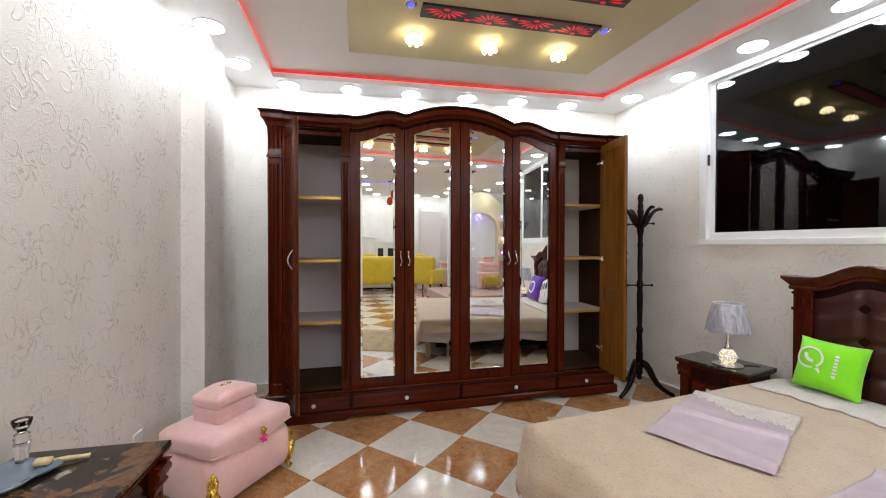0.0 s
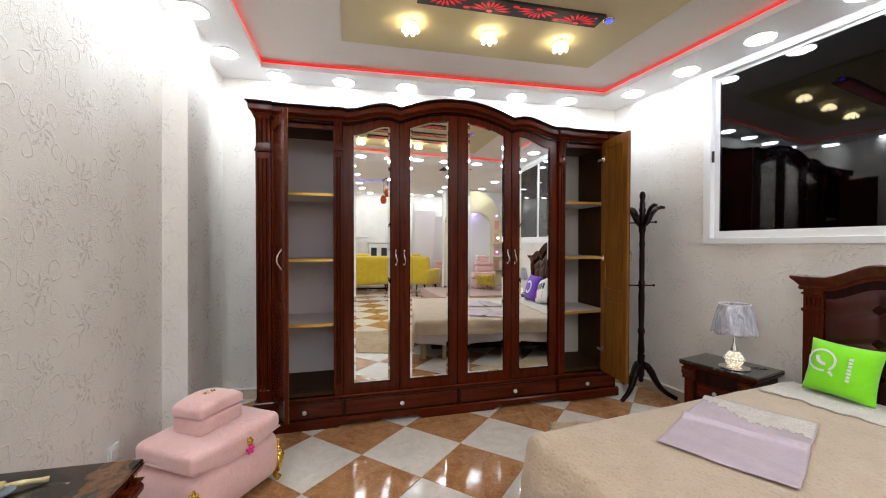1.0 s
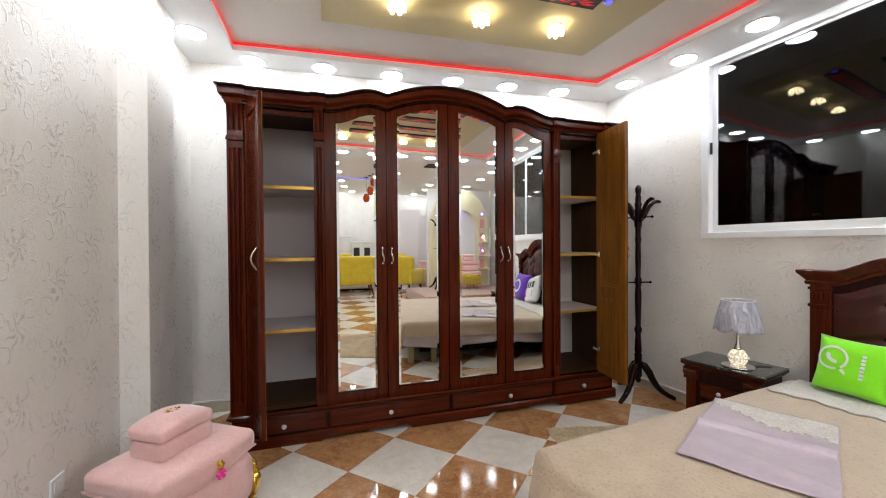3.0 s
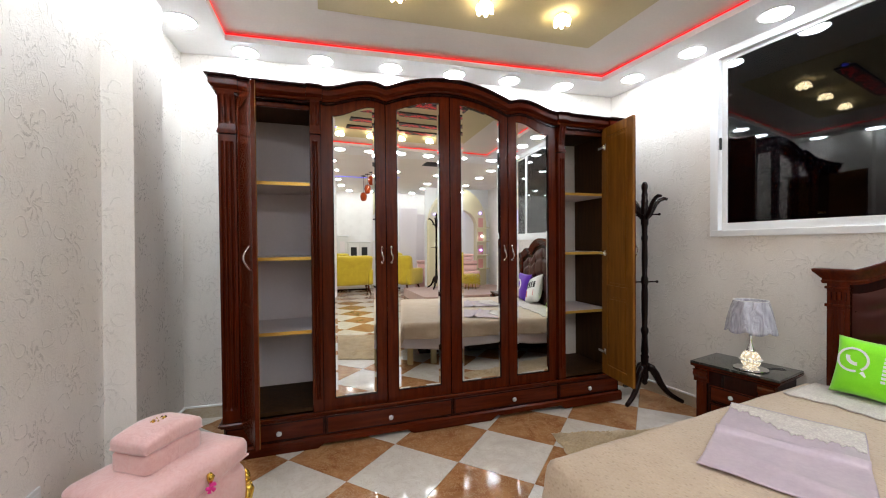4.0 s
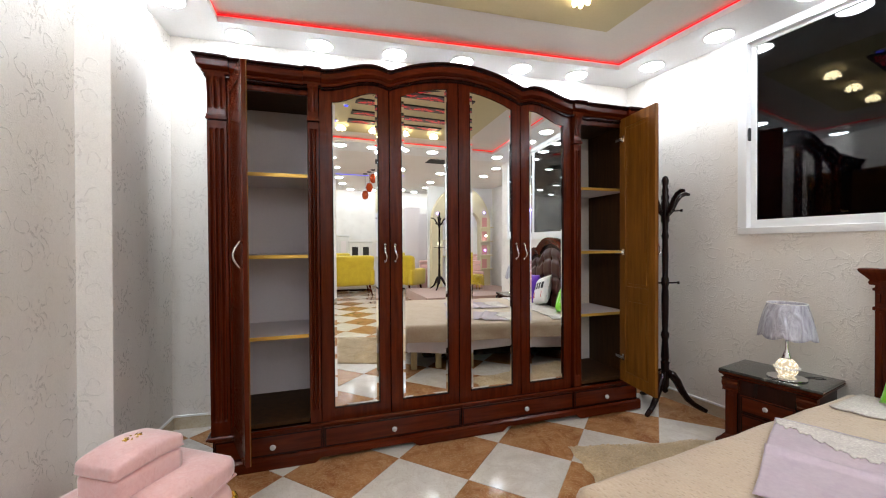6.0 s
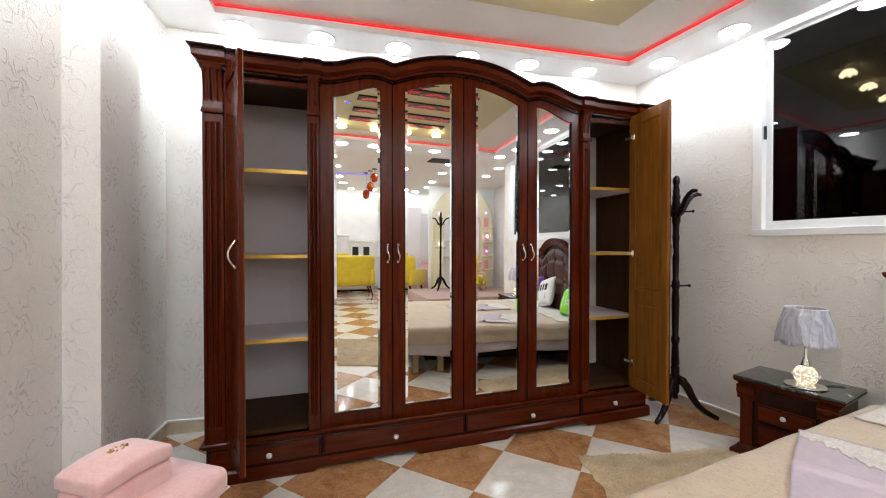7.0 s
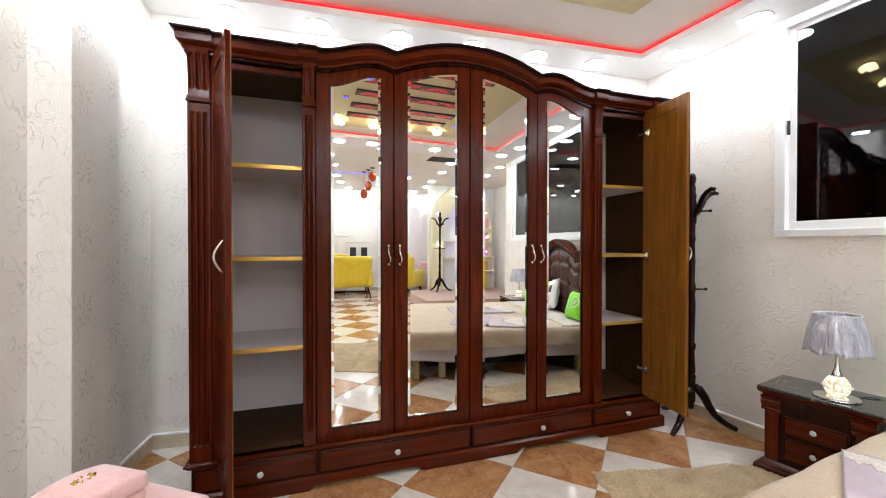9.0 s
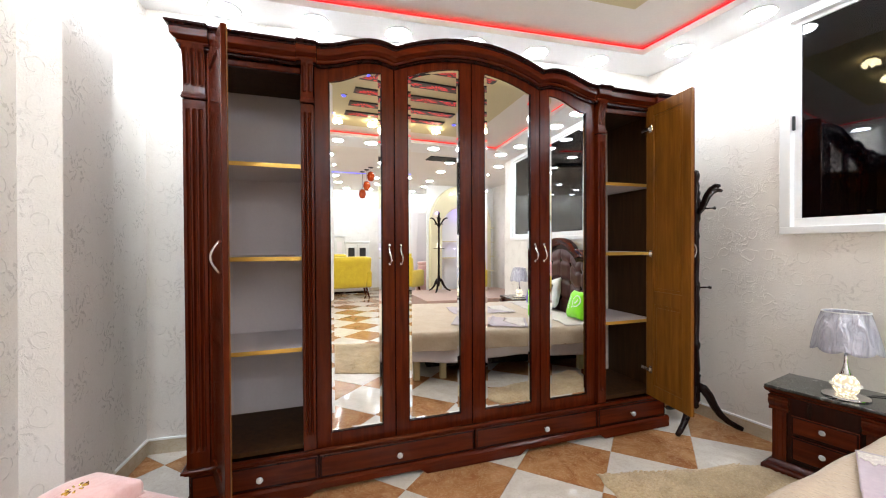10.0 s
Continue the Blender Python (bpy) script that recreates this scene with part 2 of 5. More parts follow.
def lathe(bm, prof, n=20, m=None, cap=True):
    """Turned shape: prof is (radius, height) from the foot up."""
    rings = []
    for r, z in prof:
        rings.append([bm.verts.new((r * math.cos(2 * math.pi * i / n), r * math.sin(2 * math.pi * i / n), z)) for i in range(n)])
    for a, b in zip(rings, rings[1:]):
        for i in range(n):
            bm.faces.new((a[i], a[(i + 1) % n], b[(i + 1) % n], b[i]))
    if cap:
        bm.faces.new(rings[0][::-1])
        bm.faces.new(rings[-1])
    if m is not None:
        for ring in rings:
            for v in ring:
                v.co = m @ v.co
    return bm


def tube(bm, pts, radii, n=10):
    """Rounded bar along points."""
    pts = [Vector(p) for p in pts]
    rings = []
    for i, p in enumerate(pts):
        d = (pts[min(i + 1, len(pts) - 1)] - pts[max(i - 1, 0)]).normalized()
        a = d.orthogonal().normalized() if i == 0 else (a - d * a.dot(d)).normalized()
        b = d.cross(a)
        r = radii[i] if isinstance(radii, (list, tuple)) else radii
        rings.append([bm.verts.new(p + (a * math.cos(2 * math.pi * k / n) + b * math.sin(2 * math.pi * k / n)) * r) for k in range(n)])
    for q, s in zip(rings, rings[1:]):
        for k in range(n):
            bm.faces.new((q[k], q[(k + 1) % n], s[(k + 1) % n], s[k]))
    bm.faces.new(rings[0][::-1])
    bm.faces.new(rings[-1])
    return bm


def sweep(bm, path, prof):
    """Moulding: path of (x, y, z, nx, ny), profile of (out, up)."""
    rows = [[bm.verts.new((x + o * nx, y + o * ny, z + u)) for o, u in prof] for x, y, z, nx, ny in path]
    k = len(prof)
    for a, b in zip(rows, rows[1:]):
        for i in range(k):
            bm.faces.new((a[i], a[(i + 1) % k], b[(i + 1) % k], b[i]))
    bm.faces.new(rows[0])
    bm.faces.new(rows[-1][::-1])
    return bm


def sheet(bm, nx, ny, f):
    """Grid of f(u, v) -> point, u and v from 0 to 1."""
    g = [[bm.verts.new(f(i / nx, j / ny)) for j in range(ny + 1)] for i in range(nx + 1)]
    for i in range(nx):
        for j in range(ny):
            bm.faces.new((g[i][j], g[i + 1][j], g[i + 1][j + 1], g[i][j + 1]))
    return bm


def slab(bm, nx, ny, f, thick):
    """Closed sheet: f(u, v) is the top; the underside lies thick below."""
    top = [[bm.verts.new(f(i / nx, j / ny)) for j in range(ny + 1)] for i in range(nx + 1)]
    bot = [[bm.verts.new(Vector(f(i / nx, j / ny)) - Vector((0, 0, thick))) for j in range(ny + 1)] for i in range(nx + 1)]
    for i in range(nx):
        for j in range(ny):
            bm.faces.new((top[i][j], top[i + 1][j], top[i + 1][j + 1], top[i][j + 1]))
            bm.faces.new((bot[i][j], bot[i][j + 1], bot[i + 1][j + 1], bot[i + 1][j]))
    rim = [(i, 0) for i in range(nx)] + [(nx, j) for j in range(ny)] + [(i, ny) for i in range(nx, 0, -1)] + [(0, j) for j in range(ny, 0, -1)]
    for (a, b), (c, d) in zip(rim, rim[1:] + rim[:1]):
        bm.faces.new((top[c][d], top[a][b], bot[a][b], bot[c][d]))
    return bm


def prism(bm, pts, z0, z1):
    lo = [bm.verts.new((x, y, z0)) for x, y in pts]
    hi = [bm.verts.new((x, y, z1)) for x, y in pts]
    n = len(pts)
    for i in range(n):
        bm.faces.new((lo[i], lo[(i + 1) % n], hi[(i + 1) % n], hi[i]))
    bm.faces.new(lo[::-1])
    bm.faces.new(hi)
    return bm


def soft_box(sx, sy, sz, r, n=10, puff=0.0, wob=0.0, seed=0.0):
    """Upholstered block: rounded box with swelling faces, base at z = 0."""
    bm = bmesh.new()
    bmesh.ops.create_cube(bm, size=2)
    bmesh.ops.subdivide_edges(bm, edges=bm.edges[:], cuts=n, use_grid_fill=True)
    h = Vector((sx / 2, sy / 2, sz / 2))
    for v in bm.verts:
        c = v.co.copy()
        p = Vector((c.x * h.x, c.y * h.y, c.z * h.z))
        q = Vector([max(-h[i] + r, min(h[i] - r, p[i])) for i in range(3)])
        d = p - q
        if d.length > 1e-9:
            p = q + d.normalized() * r
        p.z += puff * (1 - c.x ** 2) * (1 - c.y ** 2) * (1 if c.z > 0 else 0) * max(c.z, 0)
        if wob:
            p += Vector(noise.noise_vector(p * 7 + Vector((seed, seed, seed)))) * wob
        v.co = p + Vector((0, 0, h.z))
    return bm


def wall_piece(name, a, b, z0, z1, thick, material, holes=()):
    """Upright wall from a to b; the room lies to its left as one walks from a to b. Holes: (from, to, low, high) along it."""
    d = Vector((b[0] - a[0], b[1] - a[1]))
    m = pose(a[0], a[1], 0, 0, 0, math.degrees(math.atan2(d.y, d.x)))
    bm = bmesh.new()
    cuts = [(0, d.length, z0, z1)]
    for s, e, lo, hi in holes:
        cuts = [(0, s, z0, z1), (e, d.length, z0, z1), (s, e, z0, lo), (s, e, hi, z1)]
    for s, e, lo, hi in cuts:
        box(bm, s, e, -thick, 0, lo, hi)
    w = part(name, bm, material)
    w.matrix_basis = m
    return tagged(w, kind="structure")


# ---- large structure ----


def right_x(y):
    return 2.8186 + 0.139 * (3.0 - y)


RB, LB = (right_x(3.70), 3.70), (-1.05, 3.84)
wall_right = wall_piece("wall_right", (right_x(-1.0), -1.0), RB, 0, 2.9, 0.2, PAPER, holes=[(0.30, 3.775, 1.385, 2.76)])
wall_back = wall_piece("wall_back", RB, LB, 0, 2.9, 0.2, PAPER)
wall_left = wall_piece("wall_left", LB, (-1.108, 2.90), 0, 2.9, 0.2, PAPER)
wall_left_long = wall_piece("wall_left_long", (-1.108, 2.90), (-1.108, -5.6), 0, 2.9, 0.2, PAPER)
wall_far = wall_piece("wall_far", (-1.108, -5.6), (4.6, -5.6), 0, 2.9, 0.2, PAPER)
wall_far_right = wall_piece("wall_far_right", (4.6, -5.6), (4.6, -1.0), 0, 2.9, 0.2, PAPER)
wall_return = wall_piece("wall_return", (4.6, -1.0), (right_x(-1.0) + 0.2, -1.0), 0, 2.9, 0.2, PAPER)
column = tagged(part("column", bx(-1.2, -0.967, 2.86, 3.25, 0, 2.9, 0.004), PAPER), kind="structure")

for nm, a, b in (("baseboard_right", (right_x(-1.0), -1.0), RB), ("baseboard_back", RB, LB), ("baseboard_left", LB, (-1.108, 2.90)),
                 ("baseboard_left_long", (-1.108, 2.90), (-1.108, -5.6)), ("baseboard_far", (-1.108, -5.6), (4.6, -5.6))):
    w = wall_piece(nm, a, b, 0, 0.092, 0.0, SKIRT)
    bm = bmesh.new()
    L = (Vector(b) - Vector(a)).length
    box(bm, 0, L, 0.0, 0.012, 0.0, 0.085, 0.001)
    bm.to_mesh(w.data)
    bm.free()
    bm = bx(0, L, 0.0, 0.015, 0.085, 0.098, 0.002)
    part("cap", bm, WHITE, w, "white painted cap strip")
bm = bx(-1.14, -0.955, 2.848, 2.86, 0, 0.085)
box(bm, -0.967, -0.955, 2.848, 3.262, 0, 0.085)
box(bm, -1.1, -0.953, 3.25, 3.262, 0, 0.085)
tagged(part("baseboard_column", bm, SKIRT), kind="structure")

# ceiling: dropped ring with the red light line, raised field, olive field
OPEN = [(-0.685, 3.555), (2.375, 3.405), (2.79, -0.235), (-0.69, -0.12)]
OUT = [(-1.35, 4.05), (2.95, 3.9), (3.5, -0.75), (-1.35, -0.75)]
bm = bmesh.new()
for i in range(4):
    j = (i + 1) % 4
    prism(bm, [OUT[i], OUT[j], OPEN[j], OPEN[i]], SOFFIT, SOFFIT + 0.042)
prism(bm, OUT, CEIL, CEIL + 0.06)
tagged(part("ceiling", bm, WHITE), kind="structure")
bm = prism(bmesh.new(), [(-1.0, 3.8), (2.7, 3.7), (3.2, -0.6), (-1.0, -0.6)], CEIL - 0.004, CEIL - 0.001)
tagged(part("ceiling_cream_field", bm, CREAM), kind="structure")
bm = prism(bmesh.new(), [(-0.05, 3.09), (1.945, 3.03), (2.16, 0.10), (-0.06, 0.16)], CEIL - 0.012, CEIL - 0.005)
tagged(part("ceiling_olive_field", bm, OLIVE), kind="structure")
bm = prism(bmesh.new(), [(-1.3, -0.75), (4.8, -0.75), (4.8, -5.8), (-1.3, -5.8)], SOFFIT, SOFFIT + 0.1)
tagged(part("ceiling_far", bm, CREAM), kind="structure")


def strip_of(pts, z, material, name, label):
    bm = bmesh.new()
    n = len(pts)
    for i in range(n if n > 2 else 1):
        a, b = Vector(pts[i]), Vector(pts[(i + 1) % n])
        d = (b - a).normalized()
        o = Vector((-d.y, d.x)) * 0.012
        prism(bm, [a, b, b + o, a + o], z, z + 0.011)
    return tagged(part(name, bm, material), label, "light strip")


strip_of(OPEN, SOFFIT + 0.0425, LED_RED, "led_strip", "glowing red light strip round the ceiling opening")
strip_of([(-1.05, -2.95), (1.15, -2.95)], SOFFIT - 0.012, LED_BLUE, "led_strip", "glowing blue light strip on the far ceiling")

# round ceiling lights
def downlight(x, y, z):
    base = thing("ceiling_light", pose(x, y, z), "round white flush ceiling light, switched on", "ceiling light", "round ceiling lights")
    part("ring", lathe(bmesh.new(), [(0.0855, -0.0005), (0.096, -0.0005), (0.098, -0.003), (0.092, -0.007), (0.0855, -0.007)], 28, cap=False), WHITE, base, smooth=True)
    part("diffuser", lathe(bmesh.new(), [(0.085, -0.001), (0.085, -0.008), (0.074, -0.014), (0.045, -0.020), (0.002, -0.022)], 24), LED_WHITE, base, "glowing white diffuser")
    return base


SPOTS = [(-0.58, 3.70), (-0.04, 3.68), (0.51, 3.66), (1.05, 3.63), (1.56, 3.61), (2.09, 3.59),
         (2.583, 3.266), (2.67, 2.756), (2.74, 2.225), (2.81, 1.70), (2.87, 1.20), (2.93, 0.68), (2.98, 0.16), (2.96, -0.40),
         (-0.90, 3.36), (-0.93, 2.825), (-0.86, 2.28), (-0.85, 1.68), (-0.85, 1.08), (-0.85, 0.48), (-0.85, -0.12),
         (-0.12, -0.40), (0.36, -0.40), (0.84, -0.40), (1.32, -0.40), (1.80, -0.40), (2.40, -0.40)]
first = downlight(*SPOTS[0], SOFFIT)
for x, y in SPOTS[1:]:
    copy_thing(first, pose(x, y, SOFFIT))
FAR = [(x + 0.15 * k, y) for k, y in enumerate((-1.3, -2.2, -3.4, -4.3)) for x in (-0.7, 0.25, 1.2, 2.4, 3.4)] + [(x, -5.3) for x in (-0.8, -0.2, 0.4, 1.0, 1.6, 2.2, 2.8, 3.4)]
for x, y in FAR:
    copy_thing(first, pose(x, y, SOFFIT) @ Matrix.Scale(0.93, 4))


# floor of diagonal tiles
floor = tagged(part("floor", prism(bmesh.new(), [(-1.35, 4.05), (4.8, 4.05), (4.8, -5.8), (-1.35, -5.8)], -0.12, -0.004), GROUT), kind="structure")


# ---- wardrobe ----
def ztop(u):
    a = abs(u)
    if a < 0.47:
        return 2.497 - 0.105 * (a / 0.47) ** 2
    if a < 0.575:
        return 2.415 - 0.023 * ((0.575 - a) / 0.105) ** 2
    if a < 0.885:
        return 2.350 + 0.065 * 0.5 * (1 + math.cos(math.pi * (a - 0.575) / 0.31))
    return 2.350


def zdoor(u):
    return ztop(u) - 0.080


def zglass(u):
    a = abs(u)
    if a < 0.45:
        return 2.345 - 0.09 * (a / 0.40) ** 2
    return 2.178 + 0.08 * 0.5 * (1 + math.cos(math.pi * max(0, min(1, (a - 0.56) / 0.27))))


ward = thing("wardrobe", pose(0.868, 3.169, 0.004, 0.3, -0.33, 1.3), "large mahogany wardrobe with four mirrored doors and two open side doors", "wardrobe")
DEEP = 0.56
for s in (-1, 1):
    part("side_panel", bx(*sorted((s * 1.49, s * 1.468)), 0.02, DEEP, 0.02, 2.33, 0.002), MAHOG_DARK, ward)
    part("divider", bx(*sorted((s * 0.962, s * 0.942)), 0.025, DEEP - 0.01, 0.2, 2.3), MAHOG_DARK, ward)
    part("side_lining", bx(*sorted((s * 1.4675, s * 1.462)), 0.03, DEEP - 0.012, 0.245, 2.28), WALNUT, ward, "brown wooden inner lining")
    part("divider_lining", bx(*sorted((s * 0.9625, s * 0.967)), 0.05, DEEP - 0.012, 0.245, 2.25), WALNUT, ward, "brown wooden inner lining")
    part("back_panel", bx(*sorted((s * 0.962, s * 1.468)), DEEP - 0.01, DEEP, 0.2, 2.3), LAMINATE, ward, "grey-mauve laminate back panel")
    part("compartment_floor", bx(*sorted((s * 0.967, s * 1.462)), 0.03, DEEP - 0.012, 0.222, 0.246), WALNUT, ward, "dark brown compartment floor")
    part("valance", bx(*sorted((s * 0.9625, s * 1.3915)), 0.012, 0.034, 2.205, 2.236, 0.004), MAHOG, ward)
    # set-back strip in darker wood, so the groove's shade is in its colour
    part("valance_groove", bx(*sorted((s * 0.9625, s * 1.3915)), 0.022, 0.034, 2.2365, 2.268), MAHOG_DARK, ward)
    part("compartment_top", bx(*sorted((s * 0.967, s * 1.462)), 0.034, DEEP - 0.012, 2.255, 2.275), WALNUT, ward)
    for z in (1.738, 1.245, 0.755):
        sh = part("shelf", bx(*sorted((s * 0.968, s * 1.461)), 0.06, DEEP - 0.014, z - 0.022, z), LAMINATE, ward, "grey laminate shelf")
        part("shelf_edge", bx(*sorted((s * 0.968, s * 1.461)), 0.056, 0.0595, z - 0.022, z, 0.001), GOLD_EDGE, sh, "shiny gold edge band")
part("back_panel", bx(-0.942, 0.942, DEEP - 0.01, DEEP, 0.2, 2.3), MAHOG_DARK, ward)
part("top_panel", bx(-1.46, 1.46, 0.036, DEEP, 2.30, 2.325), MAHOG_DARK, ward)
part("compartment_floor", bx(-0.94, 0.94, 0.03, DEEP - 0.012, 0.20, 0.215), MAHOG_DARK, ward)


def pilaster(u0, u1, fluted, zc):
    """Flat column with round-ended flutes and a scrolled capital that starts at zc."""
    bm = bmesh.new()
    w, mg, n = u1 - u0, 0.010, fluted * 8
    zs_ = [0.235, 0.31, 0.318, 0.33, zc - 0.065, zc - 0.053, zc - 0.045, zc - 0.005]
    cut = [0, 0, 0.6, 1, 1, 0.6, 0, 0]
    rows = []
    for z, c in zip(zs_, cut):
        row = [(u0, -0.028)]
        for i in range(n + 1):
            t = i / n
            d = max(0.0, math.sin(math.pi * (t * fluted % 1.0)) - 0.38) * 0.018 * c if 0 < t < 1 else 0
            row.append((u0 + mg + t * (w - 2 * mg), -0.028 + d))
        row.append((u1, -0.028))
        rows.append([bm.verts.new((x, y, z)) for x, y in row])
    for p, q in zip(rows, rows[1:]):
        for i in range(len(p) - 1):
            bm.faces.new((p[i], p[i + 1], q[i + 1], q[i]))
    box(bm, u0, u1, -0.014, 0.03, 0.235, zc - 0.005)
    for e in (u0, u1):
        bm.faces.new([bm.verts.new((e, y, z)) for y, z in ((-0.028, 0.235), (-0.0135, 0.235), (-0.0135, zc - 0.005), (-0.028, zc - 0.005))])
    p = part("pilaster", bm, MAHOG, ward)
    bm = bmesh.new()
    box(bm, u0 - 0.006, u1 + 0.006, -0.040, 0.03, zc, zc + 0.014, 0.004)
    box(bm, u0 - 0.003, u1 + 0.003, -0.035, 0.03, zc + 0.014, zc + 0.029, 0.003)
    z0, z1 = zc + 0.029, 2.256
    flut = []
    for k in range(n + 1):
        t = k / n
        flut.append((u0 + 0.002 + t * (w - 0.004), max(0.0, math.sin(math.pi * (t * fluted % 1.0)) - 0.35) * 0.016))
    rows = []
    for j in range(15):
        t = j / 14
        c = 1.0 if 0.16 < t < 0.9 else 0.0
        out = -0.028 - 0.026 * t ** 2.2 + 0.006 * math.sin(math.pi * t)
        rows.append([bm.verts.new((x, out + d * c, z0 + t * (z1 - z0))) for x, d in flut])
    for a, b in zip(rows, rows[1:]):
        for i in range(len(flut) - 1):
            bm.faces.new((a[i], a[i + 1], b[i + 1], b[i]))
    for e in (u0 + 0.002, u1 - 0.002):
        vs = [bm.verts.new((e, -0.028 - 0.026 * (j / 14) ** 2.2 + 0.006 * math.sin(math.pi * j / 14), z0 + j / 14 * (z1 - z0))) for j in range(15)]
        bk = [bm.verts.new((e, 0.02, z0 + j / 14 * (z1 - z0))) for j in range(15)]
        for j in range(14):
            bm.faces.new((vs[j], vs[j + 1], bk[j + 1], bk[j]))
    part("capital", bm, MAHOG, p, "carved scroll capital")


pilaster(-1.49, -1.392, 3, 2.006)
pilaster(1.392, 1.49, 3, 2.006)
pilaster(-0.962, -0.900, 2, 2.042)
pilaster(0.900, 0.962, 2, 2.042)

# cornice: follows the waved top and breaks forward over the pilasters
PROF = [(0.0, -0.092), (0.012, -0.092), (0.019, -0.087), (0.021, -0.080), (0.017, -0.074), (0.024, -0.071), (0.034, -0.064), (0.040, -0.060), (0.042, -0.056), (0.043, -0.028), (0.040, -0.024), (0.0, -0.024)]
LIP = [(0.0, -0.0235), (0.042, -0.0235), (0.044, -0.017), (0.054, -0.013), (0.059, -0.009), (0.060, -0.002), (0.055, 0.0), (0.0, 0.0)]
BEAD = [(0.0, -0.112), (0.005, -0.112), (0.012, -0.107), (0.012, -0.098), (0.006, -0.0925), (0.0, -0.0925)]
path = [(-1.49, DEEP, 2.350, -1, 0), (-1.49, -0.02, 2.350, -1, -1)]
us = []
for a, b, fw in ((-1.49, -1.375, -0.02), (-1.375, -0.985, -0.002), (-0.985, -0.885, -0.02)):
    us += [(a + 0.001, fw), (b - 0.001, fw)]
mid = [(-0.882 + 1.764 * i / 84, -0.002) for i in range(85)]
us = us[1:] + mid + [(-u, f) for u, f in reversed(us)][:-1]
path += [(u, f, ztop(u), 0, -1) for u, f in us]
path += [(1.49, -0.02, 2.350, 1, -1), (1.49, DEEP, 2.350, 1, 0)]
part("cornice", sweep(bmesh.new(), path, PROF), MAHOG_H, ward, "moulded waved cornice")
# dark glaze colour of lip and bead also draws the cornice's shadow lines
part("cornice_lip", sweep(bmesh.new(), path, LIP), MAHOG_DARK, ward, "dark top lip, glaze and shadow line in one colour")
part("cornice_bead", sweep(bmesh.new(), path, BEAD), MAHOG_DARK, ward, "dark lower bead, glaze and shadow line in one colour")
bm = bmesh.new()
sheet(bm, 84, 1, lambda a, b: (-0.885 + 1.77 * a, -0.008 + b * 0.05, ztop(-0.885 + 1.77 * a) - 0.004))
sheet(bm, 84, 1, lambda a, b: (-0.885 + 1.77 * a, 0.042, 2.30 + b * (ztop(-0.885 + 1.77 * a) - 0.004 - 2.30)))
part("cornice_back", bm, MAHOG_DARK, ward)


def bow_handle(parent, x, z, y0, tall=0.105, side=1):
    bm = bmesh.new()
    pts = []
    for i in range(13):
        t = i / 12
        pts.append((x + side * 0.006 * math.sin(2 * math.pi * t), y0 - 0.026 * math.sin(math.pi * t) ** 0.7, z - tall / 2 + tall * t))
    tube(bm, pts, [0.004 + 0.0025 * math.sin(math.pi * i / 12) for i in range(13)], 8)
    for e in (-1, 1):
        lathe(bm, [(0.009, 0), (0.009, 0.003), (0.006, 0.006)], 12, pose(x, y0 + 0.003, z + e * tall / 2, 90))
    return part("handle", bm, CHROME, parent, "curved chrome handle", True)


def mirror_door(u0, u1, g0, g1, hx):
    g, nseg = 0.0035, 20
    bm = bmesh.new()
    lo, gl = 0.222, 0.297

    def column_piece(a, b, z0, f, n):
        for k in range(n):
            p, q = a + (b - a) * k / n, a + (b - a) * (k + 1) / n
            pts = [(p, z0(p) if callable(z0) else z0), (q, z0(q) if callable(z0) else z0), (q, f(q)), (p, f(p))]
            fr = [bm.verts.new((x, 0.0, z)) for x, z in pts]
            bk = [bm.verts.new((x, 0.022, z)) for x, z in pts]
            bm.faces.new(fr)
            bm.faces.new(bk[::-1])
            for i in range(4):
                if (k > 0 and i == 3) or (k < n - 1 and i == 1):
                    continue
                bm.faces.new((fr[i], bk[i], bk[(i + 1) % 4], fr[(i + 1) % 4]))
    column_piece(u0 + g, g0, lo, zdoor, 4)
    column_piece(g1, u1 - g, lo, zdoor, 4)
    column_piece(g0 + 0.0006, g1 - 0.0006, zglass, lambda u: zdoor(u) - 0.0005, nseg)
    box(bm, g0 + 0.0006, g1 - 0.0006, 0.0005, 0.022, lo, gl)
    d = part("mirror_door", bm, MAHOG, ward)
    # dark groove lines where rails meet stiles, as thin beads
    bm = bmesh.new()
    for x in (g0, g1):
        box(bm, x - 0.003, x + 0.003, -0.0015, 0.004, gl, min(zglass(g0), zglass(g1)), 0.001)
    box(bm, g0, g1, -0.0015, 0.004, gl - 0.004, gl + 0.002, 0.001)
    part("bead", bm, MAHOG_DARK, d)
    ins, bm = 0.017, bmesh.new()
    n = 24
    a, b = g0 + 0.002, g1 - 0.002
    outer = [(a + (b - a) * i / n, gl + 0.002) for i in range(n + 1)] + [(b - (b - a) * i / n, zglass(b - (b - a) * i / n) - 0.001) for i in range(n + 1)]
    a2, b2 = a + ins, b - ins
    inner = [(a2 + (b2 - a2) * i / n, gl + ins) for i in range(n + 1)] + [(b2 - (b2 - a2) * i / n, zglass(b2 - (b2 - a2) * i / n) - ins) for i in range(n + 1)]
    ov = [bm.verts.new((x, 0.0065, z)) for x, z in outer]
    iv = [bm.verts.new((x, 0.0044, z)) for x, z in inner]
    m = len(ov)
    for i in range(m):
        bm.faces.new((ov[i], ov[(i + 1) % m], iv[(i + 1) % m], iv[i]))
    bm.faces.new(iv)
    part("mirror", bm, MIRROR, d, "tall bevelled mirror pane")
    bow_handle(d, hx, 1.25, -0.002)


